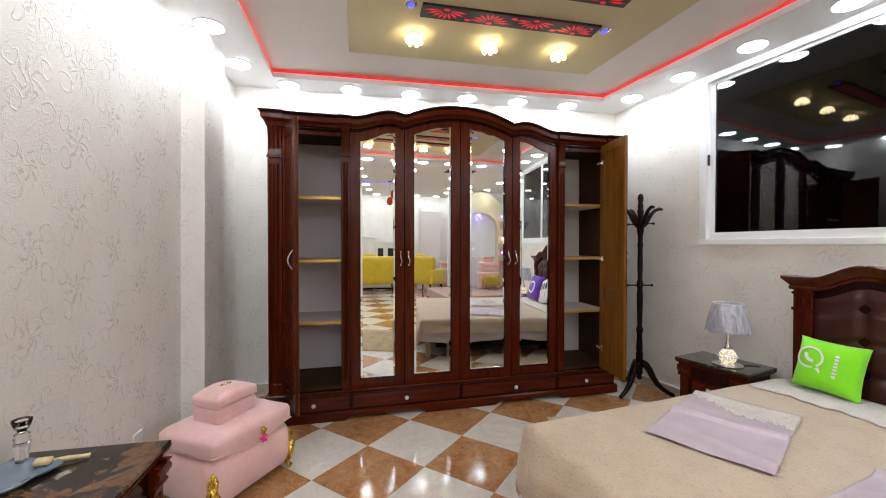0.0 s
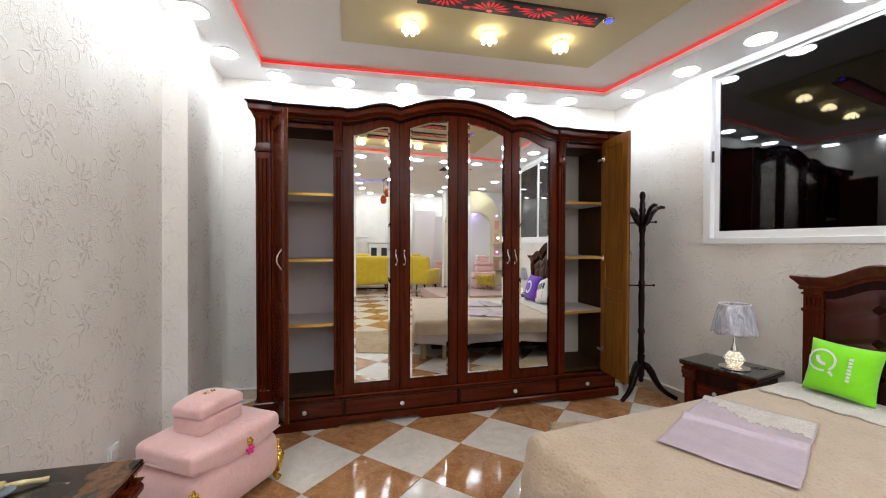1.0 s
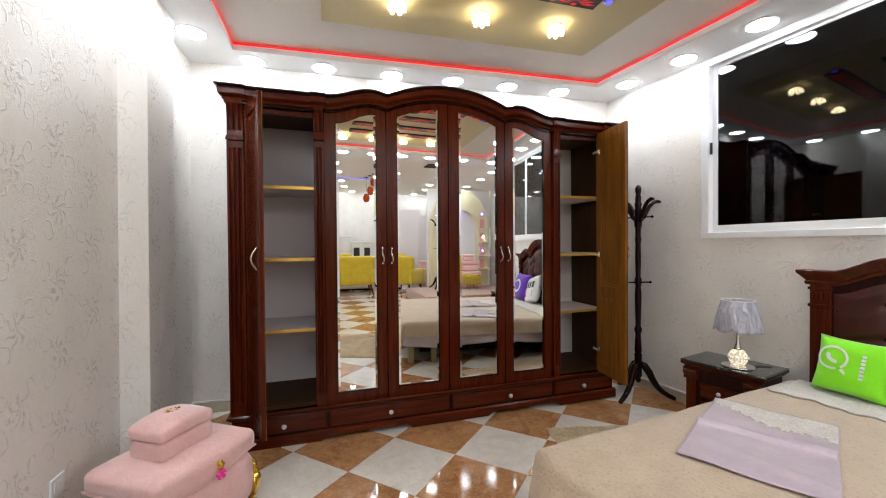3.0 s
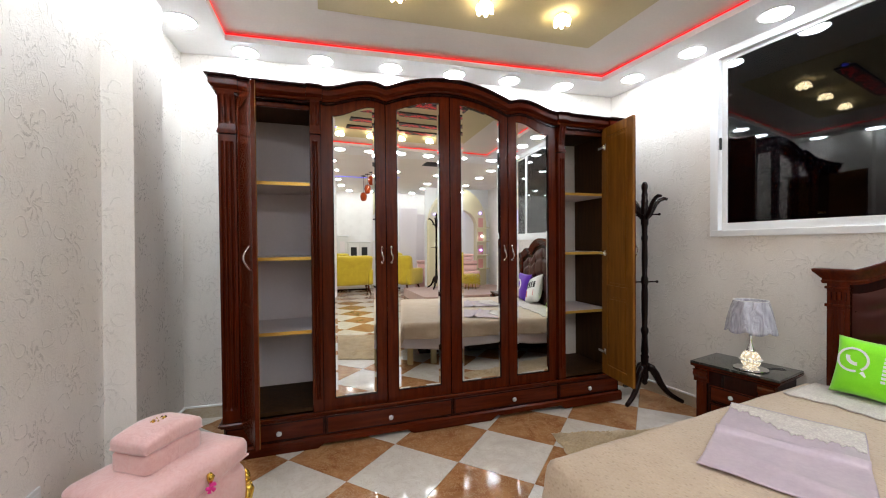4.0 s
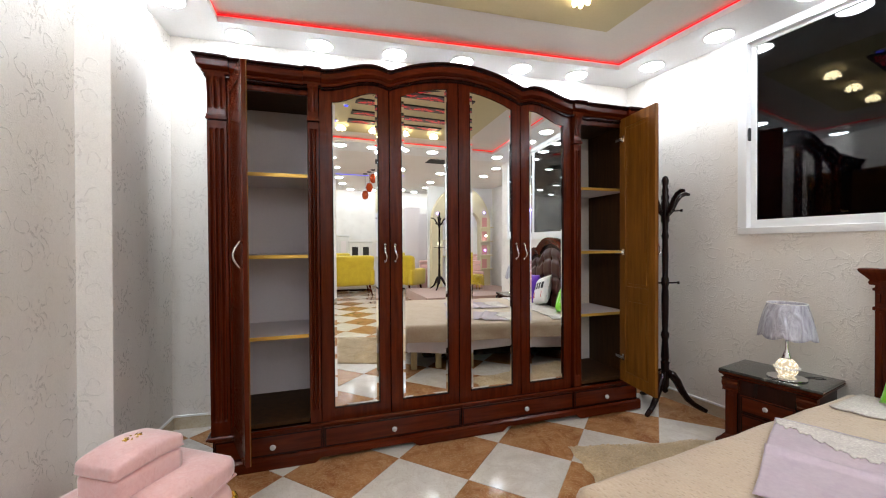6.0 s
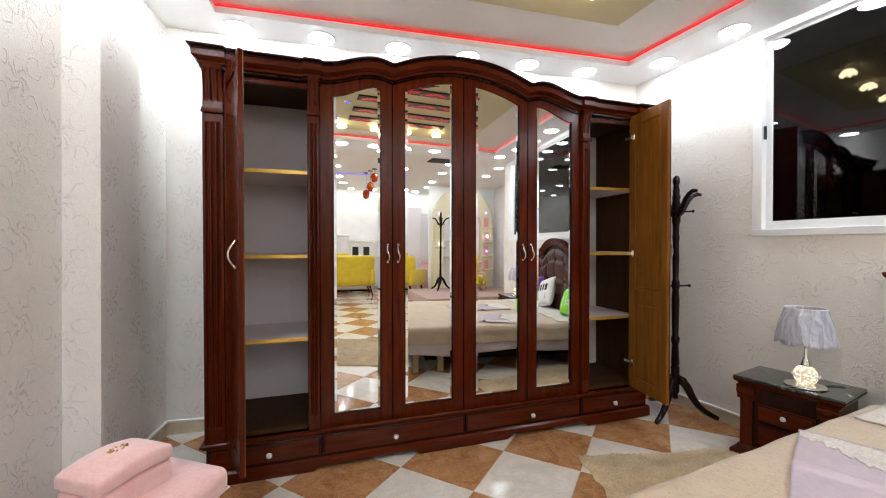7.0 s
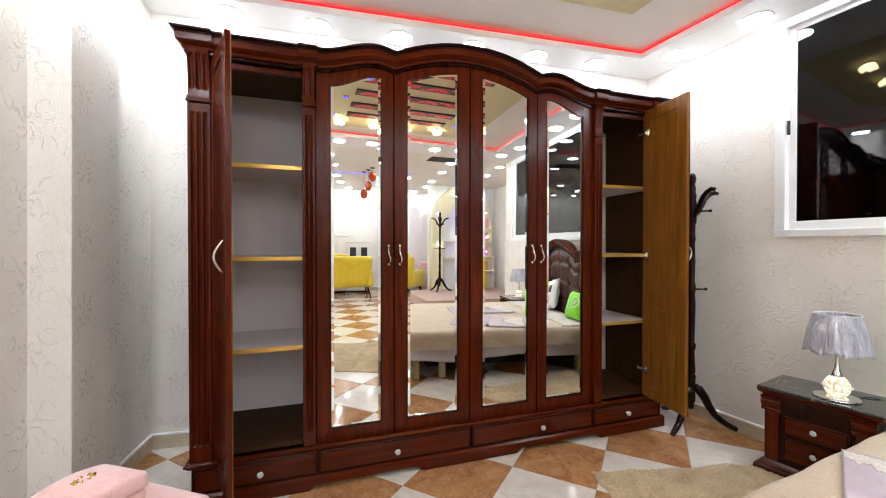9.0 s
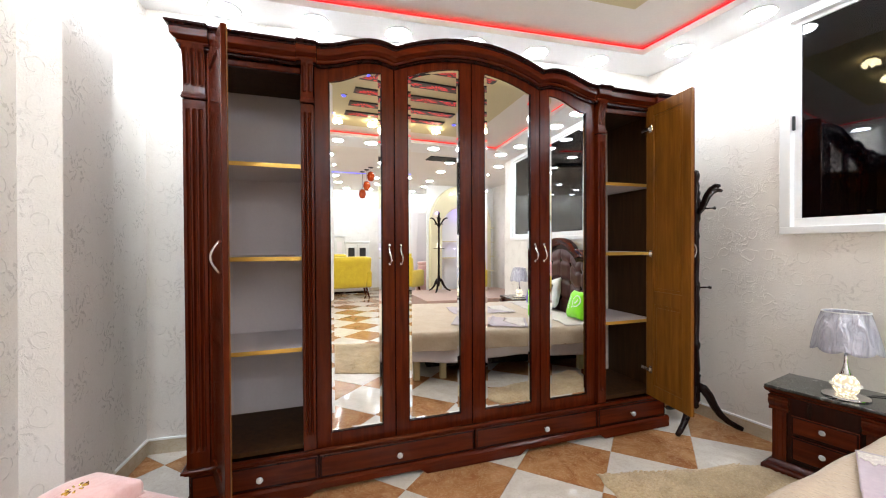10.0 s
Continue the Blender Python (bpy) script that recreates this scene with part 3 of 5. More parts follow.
mirror_door(-0.898, -0.470, -0.822, -0.541, -0.500)
mirror_door(-0.470, 0.0, -0.392, -0.076, -0.435)
mirror_door(0.0, 0.470, 0.084, 0.404, 0.437)
mirror_door(0.470, 0.898, 0.541, 0.826, 0.502)

# drawers, rails and plinth
bm = bmesh.new()
sweep(bm, [(-1.49, DEEP, 0.235, -1, 0), (-1.49, -0.03, 0.235, -1, -1), (1.49, -0.03, 0.235, 1, -1), (1.49, DEEP, 0.235, 1, 0)],
      [(0, -0.03), (0.006, -0.03), (0.012, -0.02), (0.02, -0.016), (0.022, -0.006), (0.014, 0), (0, 0)])
part("drawer_rail", bm, MAHOG_H, ward, "moulded rail above the drawers")
part("drawer_case", bx(-1.485, 1.485, -0.018, DEEP, 0.055, 0.206, 0.002), MAHOG_DARK, ward)
for a, b, kx in ((-1.478, -0.892, -1.17), (-0.888, -0.002, -0.46), (0.002, 0.888, 0.485), (0.892, 1.478, 1.17)):
    dr = part("drawer", bx(a + 0.003, b - 0.003, -0.034, -0.0185, 0.078, 0.200, 0.004), MAHOG_H, ward)
    bm = bx(a + 0.006, b - 0.006, -0.0362, -0.033, 0.1885, 0.197, 0.0015)
    box(bm, a + 0.006, b - 0.006, -0.0362, -0.033, 0.081, 0.0895, 0.0015)
    for p, q in ((a + 0.006, a + 0.0145), (b - 0.0145, b - 0.006)):
        box(bm, p, q, -0.0362, -0.033, 0.090, 0.188, 0.0015)
    part("drawer_border", bm, MAHOG_DARK, dr, "dark glazed border moulding")
    bm = lathe(bmesh.new(), [(0.006, 0), (0.005, 0.012), (0.012, 0.016), (0.0165, 0.024), (0.014, 0.031), (0.006, 0.034)], 14, pose(kx, -0.034, 0.137, 90))
    k = part("knob", bm, CRYSTAL, dr, "faceted crystal knob")
    part("knob_boss", lathe(bmesh.new(), [(0.010, 0.0), (0.009, 0.004), (0.004, 0.014)], 12, pose(kx, -0.0345, 0.137, 90)), CHROME, k)
bm = bmesh.new()
zs = lambda u: 0.0 if abs(u) > 0.94 or abs(u) < 0.30 else (0.030 if 0.34 < abs(u) < 0.90 else 0.030 * min(1, max(0, (abs(u) - 0.30) / 0.04 if abs(u) < 0.5 else (0.94 - abs(u)) / 0.04)))
us = sorted({-1.50, 1.50, *[s * k for s in (-1, 1) for k in (0.30, 0.31, 0.32, 0.33, 0.34, 0.90, 0.91, 0.92, 0.93, 0.94)]})
fr = [(bm.verts.new((u, -0.048, zs(u))), bm.verts.new((u, -0.048, 0.062)), bm.verts.new((u, -0.036, 0.074)), bm.verts.new((u, -0.02, 0.074)), bm.verts.new((u, -0.02, zs(u)))) for u in us]
for p, q in zip(fr, fr[1:]):
    for i in range(5):
        bm.faces.new((p[i], q[i], q[(i + 1) % 5], p[(i + 1) % 5]))
bm.faces.new(fr[0])
bm.faces.new(fr[-1][::-1])
for s in (-1, 1):
    box(bm, *sorted((s * 1.50, s * 1.48)), -0.0195, DEEP, 0.0, 0.070)
part("plinth", bm, MAHOG_H, ward, "plinth with bracket feet")


def side_door(hx, angle, s, w, z0, z1):
    """Open panelled door turned about its hinge edge at hx."""
    st = 0.07
    face, skin = (OAK, MAHOG) if s > 0 else (MAHOG, OAK)
    d = new("side_door")
    d.parent = ward
    d.matrix_basis = pose(hx, 0.0, 0, 0, 0, angle)
    d["label"] = "open panelled side door"
    for a, b in ((0.0, st), (w - st, w)):
        part("stile", bx(a, b, -0.011, 0.011, z0, z1, 0.003), face, d)
    for a, b in ((z0, z0 + 0.085), (0.885, 0.975), (z1 - 0.075, z1)):
        part("rail", bx(st + 0.0005, w - st - 0.0005, -0.0105, 0.0105, a, b, 0.002), face, d)
    for a, b in ((z0 + 0.085, 0.885), (0.975, z1 - 0.075)):
        bm = bx(st - 0.004, w - st + 0.004, -0.003, 0.004, a - 0.004, b + 0.004)
        box(bm, st + 0.022, w - st - 0.022, -0.006, -0.0025, a + 0.022, b - 0.022, 0.003)
        part("panel", bm, face, d)
    part("outer_face" if s > 0 else "inner_face", bx(0.0, w, 0.0115, 0.0155, z0, z1, 0.001), skin, d,
         "mahogany stained outer face" if s > 0 else "oak coloured inner face")
    return d


dl = side_door(-1.388, -68.5 - 1.3, -1, 0.40, 0.207, 2.215)
bm = bmesh.new()
tube(bm, [(0.365, -0.014 - 0.034 * math.sin(math.pi * i / 12), 1.19 + 0.135 * i / 12) for i in range(13)], 0.0055, 8)
part("handle", bm, CHROME, dl, "curved chrome handle", True)

dr = side_door(1.352, -96.1 - 1.3, 1, 0.39, 0.232, 2.262)
for z in (0.42, 1.235, 2.105):
    bm = bx(-0.03, 0.045, -0.028, -0.012, z - 0.012, z + 0.012, 0.003)
    box(bm, 0.035, 0.06, -0.016, -0.011, z - 0.024, z + 0.024, 0.002)
    part("hinge", bm, CHROME, dr, "chrome cup hinge")
bm = bmesh.new()
tube(bm, [(0.36, 0.014 + 0.042 * math.sin(math.pi * i / 12), 1.19 + 0.135 * i / 12) for i in range(13)], 0.0055, 8)
part("handle", bm, CHROME, dr, "curved chrome handle", True)


# ---- window ----
def wall_frame(s, z, out=0.0):
    """Pose on the right wall: s metres along it from its far end, out metres into the room."""
    d = Vector((RB[0] - right_x(-1.0), RB[1] + 1.0)).normalized()
    p = Vector((right_x(-1.0), -1.0)) + d * s + Vector((-d.y, d.x)) * out
    return pose(p.x, p.y, z, 0, 0, math.degrees(math.atan2(d.y, d.x)))


win = thing("window_1", wall_frame(0.30, 1.385), "wide white sliding window with black night glass", "window")
win["kind"] = "structure"
WW, WH = 3.475, 1.375
bm = bmesh.new()
for x0, x1, z0, z1 in ((-0.012, WW + 0.012, -0.012, 0.035), (-0.012, WW + 0.012, WH - 0.04, WH + 0.012), (-0.012, 0.04, 0.035, WH - 0.04), (WW - 0.045, WW + 0.012, 0.035, WH - 0.04)):
    box(bm, x0, x1, -0.06, 0.014, z0, z1, 0.003)
part("window_frame", bm, PVC, win)
for a, b, y, skew in ((0.04, 1.10, -0.040, 0), (1.05, 2.31, -0.018, 0), (2.25, 3.442, -0.030, -2.0)):
    bm = bmesh.new()
    for x0, x1, z0, z1 in ((a, b, 0.035, 0.09), (a, b, WH - 0.062, WH - 0.036), (a, a + 0.06, 0.09, WH - 0.062), (b - 0.047, b, 0.09, WH - 0.062)):
        box(bm, x0, x1, y - 0.008, y + 0.012, z0, z1, 0.003)
    sash = part("sash", bm, PVC, win)
    sash.matrix_basis = pose((a + b) / 2, y, 0, 0, 0, skew) @ pose(-(a + b) / 2, -y, 0)     # the last sash sits askew in its track
    part("pane", bx(a + 0.045, b - 0.045, y - 0.004, y + 0.002, 0.085, WH - 0.057), NIGHT, sash, "dark night glass pane")
bm = bx(WW - 0.066, WW - 0.053, -0.0055, 0.012, 0.645, 0.735, 0.003)
part("latch", bm, BLACK, win, "small black latch")

# ---- bed ----
BED = pose(2.87, 2.075, 0, 0, 0, 188.3)   # x runs from head to foot, y towards the far side
bed = thing("bed", BED, "mahogany bed with a carved arched headboard and tufted leather", "bed")
BW, BL, TOP = 1.74, 2.06, 0.472


def zhead(v):
    """Crest line: middle arch, a small hump at each side of it, flat ends."""
    c = abs(v - BW / 2)
    if c < 0.36:
        return 1.236 + 0.154 * (1 - (c / 0.36) ** 2) ** 0.8
    if c < 0.45:
        return 1.236 + 0.016 * math.sin((c - 0.36) / 0.09 * math.pi / 2)
    if c < 0.70:
        return 1.170 + 0.082 * 0.5 * (1 + math.cos(math.pi * (c - 0.45) / 0.25))
    return 1.170


HB = [(0, -0.09), (0.012, -0.09), (0.018, -0.075), (0.012, -0.065), (0.03, -0.04), (0.046, -0.02), (0.05, -0.006), (0.044, 0), (0, 0)]
N = 120
bm = bmesh.new()
sweep(bm, [(0.0, 0.06, 1.170, 0, -1), (0.055, 0.06, 1.170, 1, -1)] + [(0.055, 0.075 + (BW - 0.15) * i / N, zhead(0.075 + (BW - 0.15) * i / N), 1, 0) for i in range(N + 1)] + [(0.055, BW - 0.06, 1.170, 1, 1), (0.0, BW - 0.06, 1.170, 0, 1)], HB)
part("crest", bm, MAHOG, bed, "moulded arched crest rail")
bm = bmesh.new()
for i in range(N):
    p, q = 0.065 + (BW - 0.13) * i / N, 0.065 + (BW - 0.13) * (i + 1) / N
    vs = [bm.verts.new(c) for c in ((0, p, 0.25), (0, q, 0.25), (0, q, zhead(q) - 0.004), (0, p, zhead(p) - 0.004), (0.04, p, 0.25), (0.04, q, 0.25), (0.04, q, zhead(q) - 0.004), (0.04, p, zhead(p) - 0.004))]
    for f in ((0, 1, 2, 3), (4, 7, 6, 5), (3, 2, 6, 7), (0, 4, 5, 1)):
        bm.faces.new([vs[k] for k in f])
bmesh.ops.remove_doubles(bm, verts=bm.verts[:], dist=0.0005)
part("headboard", bm, MAHOG_DARK, bed)
for y in (0.065, BW - 0.165):
    bm = bx(0.0, 0.062, y, y + 0.10, 0.0, 1.10, 0.004)
    for k in range(3):
        box(bm, 0.06, 0.068, y + 0.018 + 0.024 * k, y + 0.032 + 0.024 * k, 0.25, 0.93, 0.003)
    box(bm, 0.0, 0.074, y - 0.006, y + 0.106, 0.945, 0.965, 0.004)
    for k in range(4):
        box(bm, 0.06, 0.076, y + 0.008 + 0.022 * k, y + 0.024 + 0.022 * k, 0.985, 1.035, 0.004)
    box(bm, 0.0, 0.074, y - 0.006, y + 0.106, 1.05, 1.066, 0.004)
    part("post", bm, MAHOG, bed, "fluted headboard post")


def tuft(u, v):
    y = 0.17 + u * (BW - 0.34)
    z = 0.42 + v * (zhead(y) - 0.14 - 0.42)
    cu, cv = u * 6.0, v * 3.6
    du, dv = abs(cu - round(cu)), abs(cv - round(cv))
    h = 0.062 - 0.018 * math.exp(-(du / 0.10) ** 2) - 0.018 * math.exp(-(dv / 0.12) ** 2)
    edge = min(1, 14 * min(u, 1 - u, v, 1 - v))
    return (0.041 + (h - 0.041) * edge, y, z)


part("upholstery", sheet(bmesh.new(), 96, 60, tuft), LEATHER, bed, "tufted dark brown leather panel", True)
# set-back lower block is added, its dark colour makes the shade under the bed
bm = bx(0.07, BL - 0.20, 0.16, BW - 0.16, 0.09, 0.2195, 0.005)
box(bm, 0.07, BL - 0.03, 0.03, BW - 0.03, 0.22, 0.30, 0.005)
part("bed_base_and_dark_fill", bm, EBONY, bed)
for x, y in ((BL - 0.12, 0.05), (BL - 0.12, BW - 0.11), (BL - 0.38, 0.06), (0.2, 0.06), (0.2, BW - 0.12)):
    part("leg", bx(x, x + 0.06, y, y + 0.06, 0.0, 0.22, 0.004), PINE, bed, "pale pine leg")
part("mattress", soft_box(BL - 0.10, BW - 0.04, 0.16, 0.05, 12), WHITE_CLOTH, bed, "", True).matrix_basis = pose(BL / 2 + 0.01, BW / 2, 0.30)

# bedspread: lies on the bed and hangs over its sides and foot
def spread(u, v):
    over, side = 0.30, 0.17
    x = 0.10 + u * (BL - 0.08 + over)
    y = -side + v * (BW + 2 * side)
    r = 0.05
    ex = max(0.0, x - BL + 0.02)
    ey = max(0.0, -y) if y < 0 else max(0.0, y - BW)
    s = max(ex, ey)
    k = math.hypot(ex, ey)
    wave = 0.016 * math.sin(x * 15 + 3 * noise.noise(Vector((x * 2, y * 2, 3)))) + 0.014 * math.sin(y * 13) + 0.014 * noise.noise(Vector((x * 9, y * 9, 7)))
    z = TOP + 0.003 * noise.noise(Vector((x * 4, y * 4, 0)))
    px, py = min(x, BL - 0.02), max(0.0, min(BW, y))
    if k > 0:
        b = min(k, r)
        out = r * math.sin(b / r * math.pi / 2) * 0.7
        z -= r * (1 - math.cos(b / r * math.pi / 2)) + max(0.0, k - r) * 0.93
        f = min(1, k / 0.15)
        out += 0.03 * f + wave * f
        px += out * ex / k
        py += out * (-1 if y < 0 else 1) * ey / k
    return (px, py, z)


cov = thing("bedspread", BED, "cream textured bedspread hanging over the bed sides", "bedspread")
part("cloth", slab(bmesh.new(), 110, 100, spread, 0.004), COVER, cov, "", True)
edge = [spread(0.02 + 0.98 * i / 70, 0.0) for i in range(71)] + [spread(1.0, i / 70) for i in range(1, 71)] + [spread(1.0 - 0.98 * i / 70, 1.0) for i in range(1, 71)]
part("hem", tube(bmesh.new(), edge, 0.004, 6), COVER, cov, "stitched hem", True)


def under(u, v):
    s = u * (BL + 0.5)
    f = 0.012 * math.sin(s * 13) * (0.3 + v)
    z = 0.40 - v * (0.20 + 0.02 * math.sin(s * 5))
    if s < BL - 0.06:
        return (0.06 + s, -0.018 - 0.012 * v - f, z)
    k = min(1.0, (s - BL + 0.06) / 0.10)
    a = k * math.pi / 2
    return (BL + 0.0 + 0.018 * math.sin(a) + f * k + 0.012 * v * k, -0.018 * math.cos(a) + max(0.0, s - BL - 0.04), z)


cov2 = part("bed_skirt", sheet(bmesh.new(), 80, 10, under), SKIRT_CLOTH, None, "", True)
sol = cov2.modifiers.new("cloth", "SOLIDIFY")
sol.thickness = 0.003
cov2.matrix_basis = BED
tagged(cov2, "pale lilac satin underlay hanging below the bedspread", "bed skirt")


# white top border at the pillows
def border(u, v):
    x = 0.07 + u * (0.36 + 0.012 * math.sin(v * 40) + 0.01 * math.sin(v * 93)) - 0.012 * u * math.sin(v * 9)
    y = 0.02 + v * (BW - 0.04)
    return (x, y, TOP + 0.009 + 0.002 * noise.noise(Vector((x * 9, y * 9, 1))))


bd = part("bed_runner", slab(bmesh.new(), 20, 90, border, 0.005), LACE, None, "", True)
bd.matrix_basis = BED
tagged(bd, "ivory lace cloth folded across the head of the bed", "bed runner")


def satin_cloth(m, label):
    th = thing("table_runner", m, label, "runner cloth", "satin runner cloths")
    L, W = 0.475, 0.775

    def f(u, v):
        x, y = (u - 0.5) * L, (v - 0.5) * W
        fold = 0.022 * math.exp(-((v - 0.50 - 0.03 * u) / 0.020) ** 2) + 0.010 * math.exp(-((v - 0.30 + 0.2 * u) / 0.035) ** 2) * u + 0.006 * math.exp(-((v - 0.97) / 0.05) ** 2)
        return (x + 0.0025 * math.sin(v * 9), y + 0.003 * math.sin(u * 8), 0.004 + fold + 0.0045 * noise.noise(Vector((x * 5, y * 9, 2))) + 0.0025)
    part("cloth", slab(bmesh.new(), 60, 40, f, 0.0025), LILAC, th, "", True)

    def g(u, v):
        lo = 0.86 - 0.21 * u + 0.05 * math.sin(u * 8 + 0.6) + 0.018 * math.sin(u * 57) + 0.010 * math.sin(u * 131)
        vv = lo + v * (0.965 - lo)
        p = f(u * 0.98 + 0.01, vv)
        return (p[0], p[1], p[2] + 0.0035 + 0.0012 * noise.noise(Vector((p[0] * 90, p[1] * 90, 0))))
    part("lace", slab(bmesh.new(), 160, 14, g, 0.0025), LACE, th, "ivory lace trim", True)
    return th


c1 = satin_cloth(pose(1.786, 1.564, TOP + 0.006, 0, 0, -61), "lilac satin cloth with ivory lace lying on the bed")
copy_thing(c1, pose(2.0, 0.86, TOP + 0.006, 0, 0, -80))


# ---- cushions ----
def cushion(name, w, h, t, material, label, m):
    bm = bmesh.new()
    n = 22

    def f(s):
        def g(u, v):
            a, b = 2 * u - 1, 2 * v - 1
            k = max(0.0, (1 - a ** 4) * (1 - b ** 4)) ** 0.55
            px = a * (1 - 0.07 * (1 - b * b)) * w / 2
            pz = b * (1 - 0.07 * (1 - a * a)) * h / 2
            return (px, s * (t / 2 * k + 0.003 * noise.noise(Vector((a * 3, b * 3, s)))) , pz + h / 2)
        return g
    sheet(bm, n, n, f(-1))
    sheet(bm, n, n, f(1))
    bmesh.ops.remove_doubles(bm, verts=bm.verts[:], dist=0.0015)
    th = thing(name, m, label, "cushion")
    part("cover", bm, material, th, "", True)
    return th, lambda x, z: -(t / 2) * max(0.0, (1 - (2 * x / w) ** 4) * (1 - (2 * z / h - 1) ** 4)) ** 0.55


def printed(th, surf, shapes, material, name, label, off=0.0025):
    """Flat print laid on a cushion's swelling face; shapes are quads (x, z)."""
    bm = bmesh.new()
    for quad in shapes:
        bm.faces.new([bm.verts.new((x, surf(x, z) - off, z)) for x, z in quad])
    return part(name, bm, material, th, label)


def arc_quads(cx, cz, r0, r1, a0, a1, n=24):
    q = []
    for i in range(n):
        a, b = radians(a0 + (a1 - a0) * i / n), radians(a0 + (a1 - a0) * (i + 1) / n)
        q.append([(cx + r0 * math.cos(a), cz + r0 * math.sin(a)), (cx + r1 * math.cos(a), cz + r1 * math.sin(a)), (cx + r1 * math.cos(b), cz + r1 * math.sin(b)), (cx + r0 * math.cos(b), cz + r0 * math.sin(b))])
    return q


gc, surf = cushion("cushion", 0.325, 0.318, 0.15, GREEN, "bright lime green cushion with a pale ring print", pose(2.725, 1.765, TOP + 0.012, -17, 3, -80))
quads = arc_quads(-0.07, 0.19, 0.055, 0.066, -50, 290, 30) + arc_quads(-0.055, 0.205, 0.026, 0.044, 170, 280, 8)
quads += [[(-0.036, 0.127), (-0.022, 0.14), (-0.008, 0.115), (-0.012, 0.108)]]
printed(gc, surf, quads, WHITE_CLOTH, "print", "pale ring print")
bars = [[(0.045, 0.10 + 0.02 * k), (0.062, 0.10 + 0.02 * k), (0.062, 0.10 + 0.02 * k + 0.013), (0.045, 0.10 + 0.02 * k + 0.013)] for k in range(7)]
printed(gc, surf, bars, WHITE_CLOTH, "print", "pale bars of small writing")
wc, surf = cushion("cushion", 0.40, 0.40, 0.15, WHITE_CLOTH, "white cushion with black and red print", pose(2.83, 1.12, TOP + 0.012, -18, 14, -80))
printed(wc, surf, [[(-0.15 + 0.075 * k, 0.20), (-0.10 + 0.075 * k, 0.20), (-0.10 + 0.075 * k, 0.29), (-0.15 + 0.075 * k, 0.29)] for k in range(4)], BLACK, "print", "black print")
printed(wc, surf, [[(-0.14, 0.08), (0.10, 0.08), (0.10, 0.16), (-0.14, 0.16)]], RED_PRINT, "print", "red print")
pc, surf = cushion("cushion", 0.40, 0.40, 0.16, PURPLE, "purple plush cushion with a pale ring print", pose(2.85, 0.75, TOP + 0.012, -16, 0, -84))
printed(pc, surf, arc_quads(0.0, 0.2, 0.07, 0.10, 40, 320, 22), WHITE_CLOTH, "print", "pale ring print")


# ---- nightstands and lamps ----
GRANITE = mat("dark_granite", 0.08, 0, (0.05, 0.05, 0.045), Coat_Weight=0.3)
_v = coords(GRANITE)
_n = noise_tex(GRANITE, _v, 9, 8, 2.2, 0.65)
_w = noise_tex(GRANITE, _v, 24, 6, 1.0)
tint(GRANITE, mix(GRANITE, ramp(GRANITE, _w, [(0.56, 0.0), (0.68, 0.7)]), ramp(GRANITE, _n, [(0.4, (0.012, 0.013, 0.012)), (0.58, (0.05, 0.055, 0.05)), (0.75, (0.17, 0.17, 0.15))]), (0.30, 0.28, 0.24)))
EMPERADOR = mat("brown_black_marble", 0.10, 0, (0.05, 0.03, 0.02))
_v = coords(EMPERADOR)
_n = noise_tex(EMPERADOR, _v, 4.5, 8, 1.2, 0.68)
_w = noise_tex(EMPERADOR, _v, 9, 9, 1.6, 0.7)
tint(EMPERADOR, mix(EMPERADOR, ramp(EMPERADOR, _w, [(0.60, 0.0), (0.66, 0.8)]), ramp(EMPERADOR, _n, [(0.40, (0.010, 0.008, 0.007)), (0.50, (0.030, 0.020, 0.013)), (0.56, (0.16, 0.075, 0.035)), (0.64, (0.035, 0.022, 0.015)), (0.74, (0.22, 0.13, 0.075))]), (0.36, 0.32, 0.27)))


def knob(parent, x, y, z, rz=0):
    k = part("knob", lathe(bmesh.new(), [(0.006, 0), (0.005, 0.010), (0.011, 0.013), (0.0145, 0.019), (0.012, 0.025), (0.005, 0.027)], 14, pose(x, y, z, 90)), CRYSTAL, parent, "faceted crystal knob")
    part("knob_boss", lathe(bmesh.new(), [(0.010, 0.0), (0.009, 0.004), (0.004, 0.014)], 12, pose(x, y, z, 90)), CHROME, k)


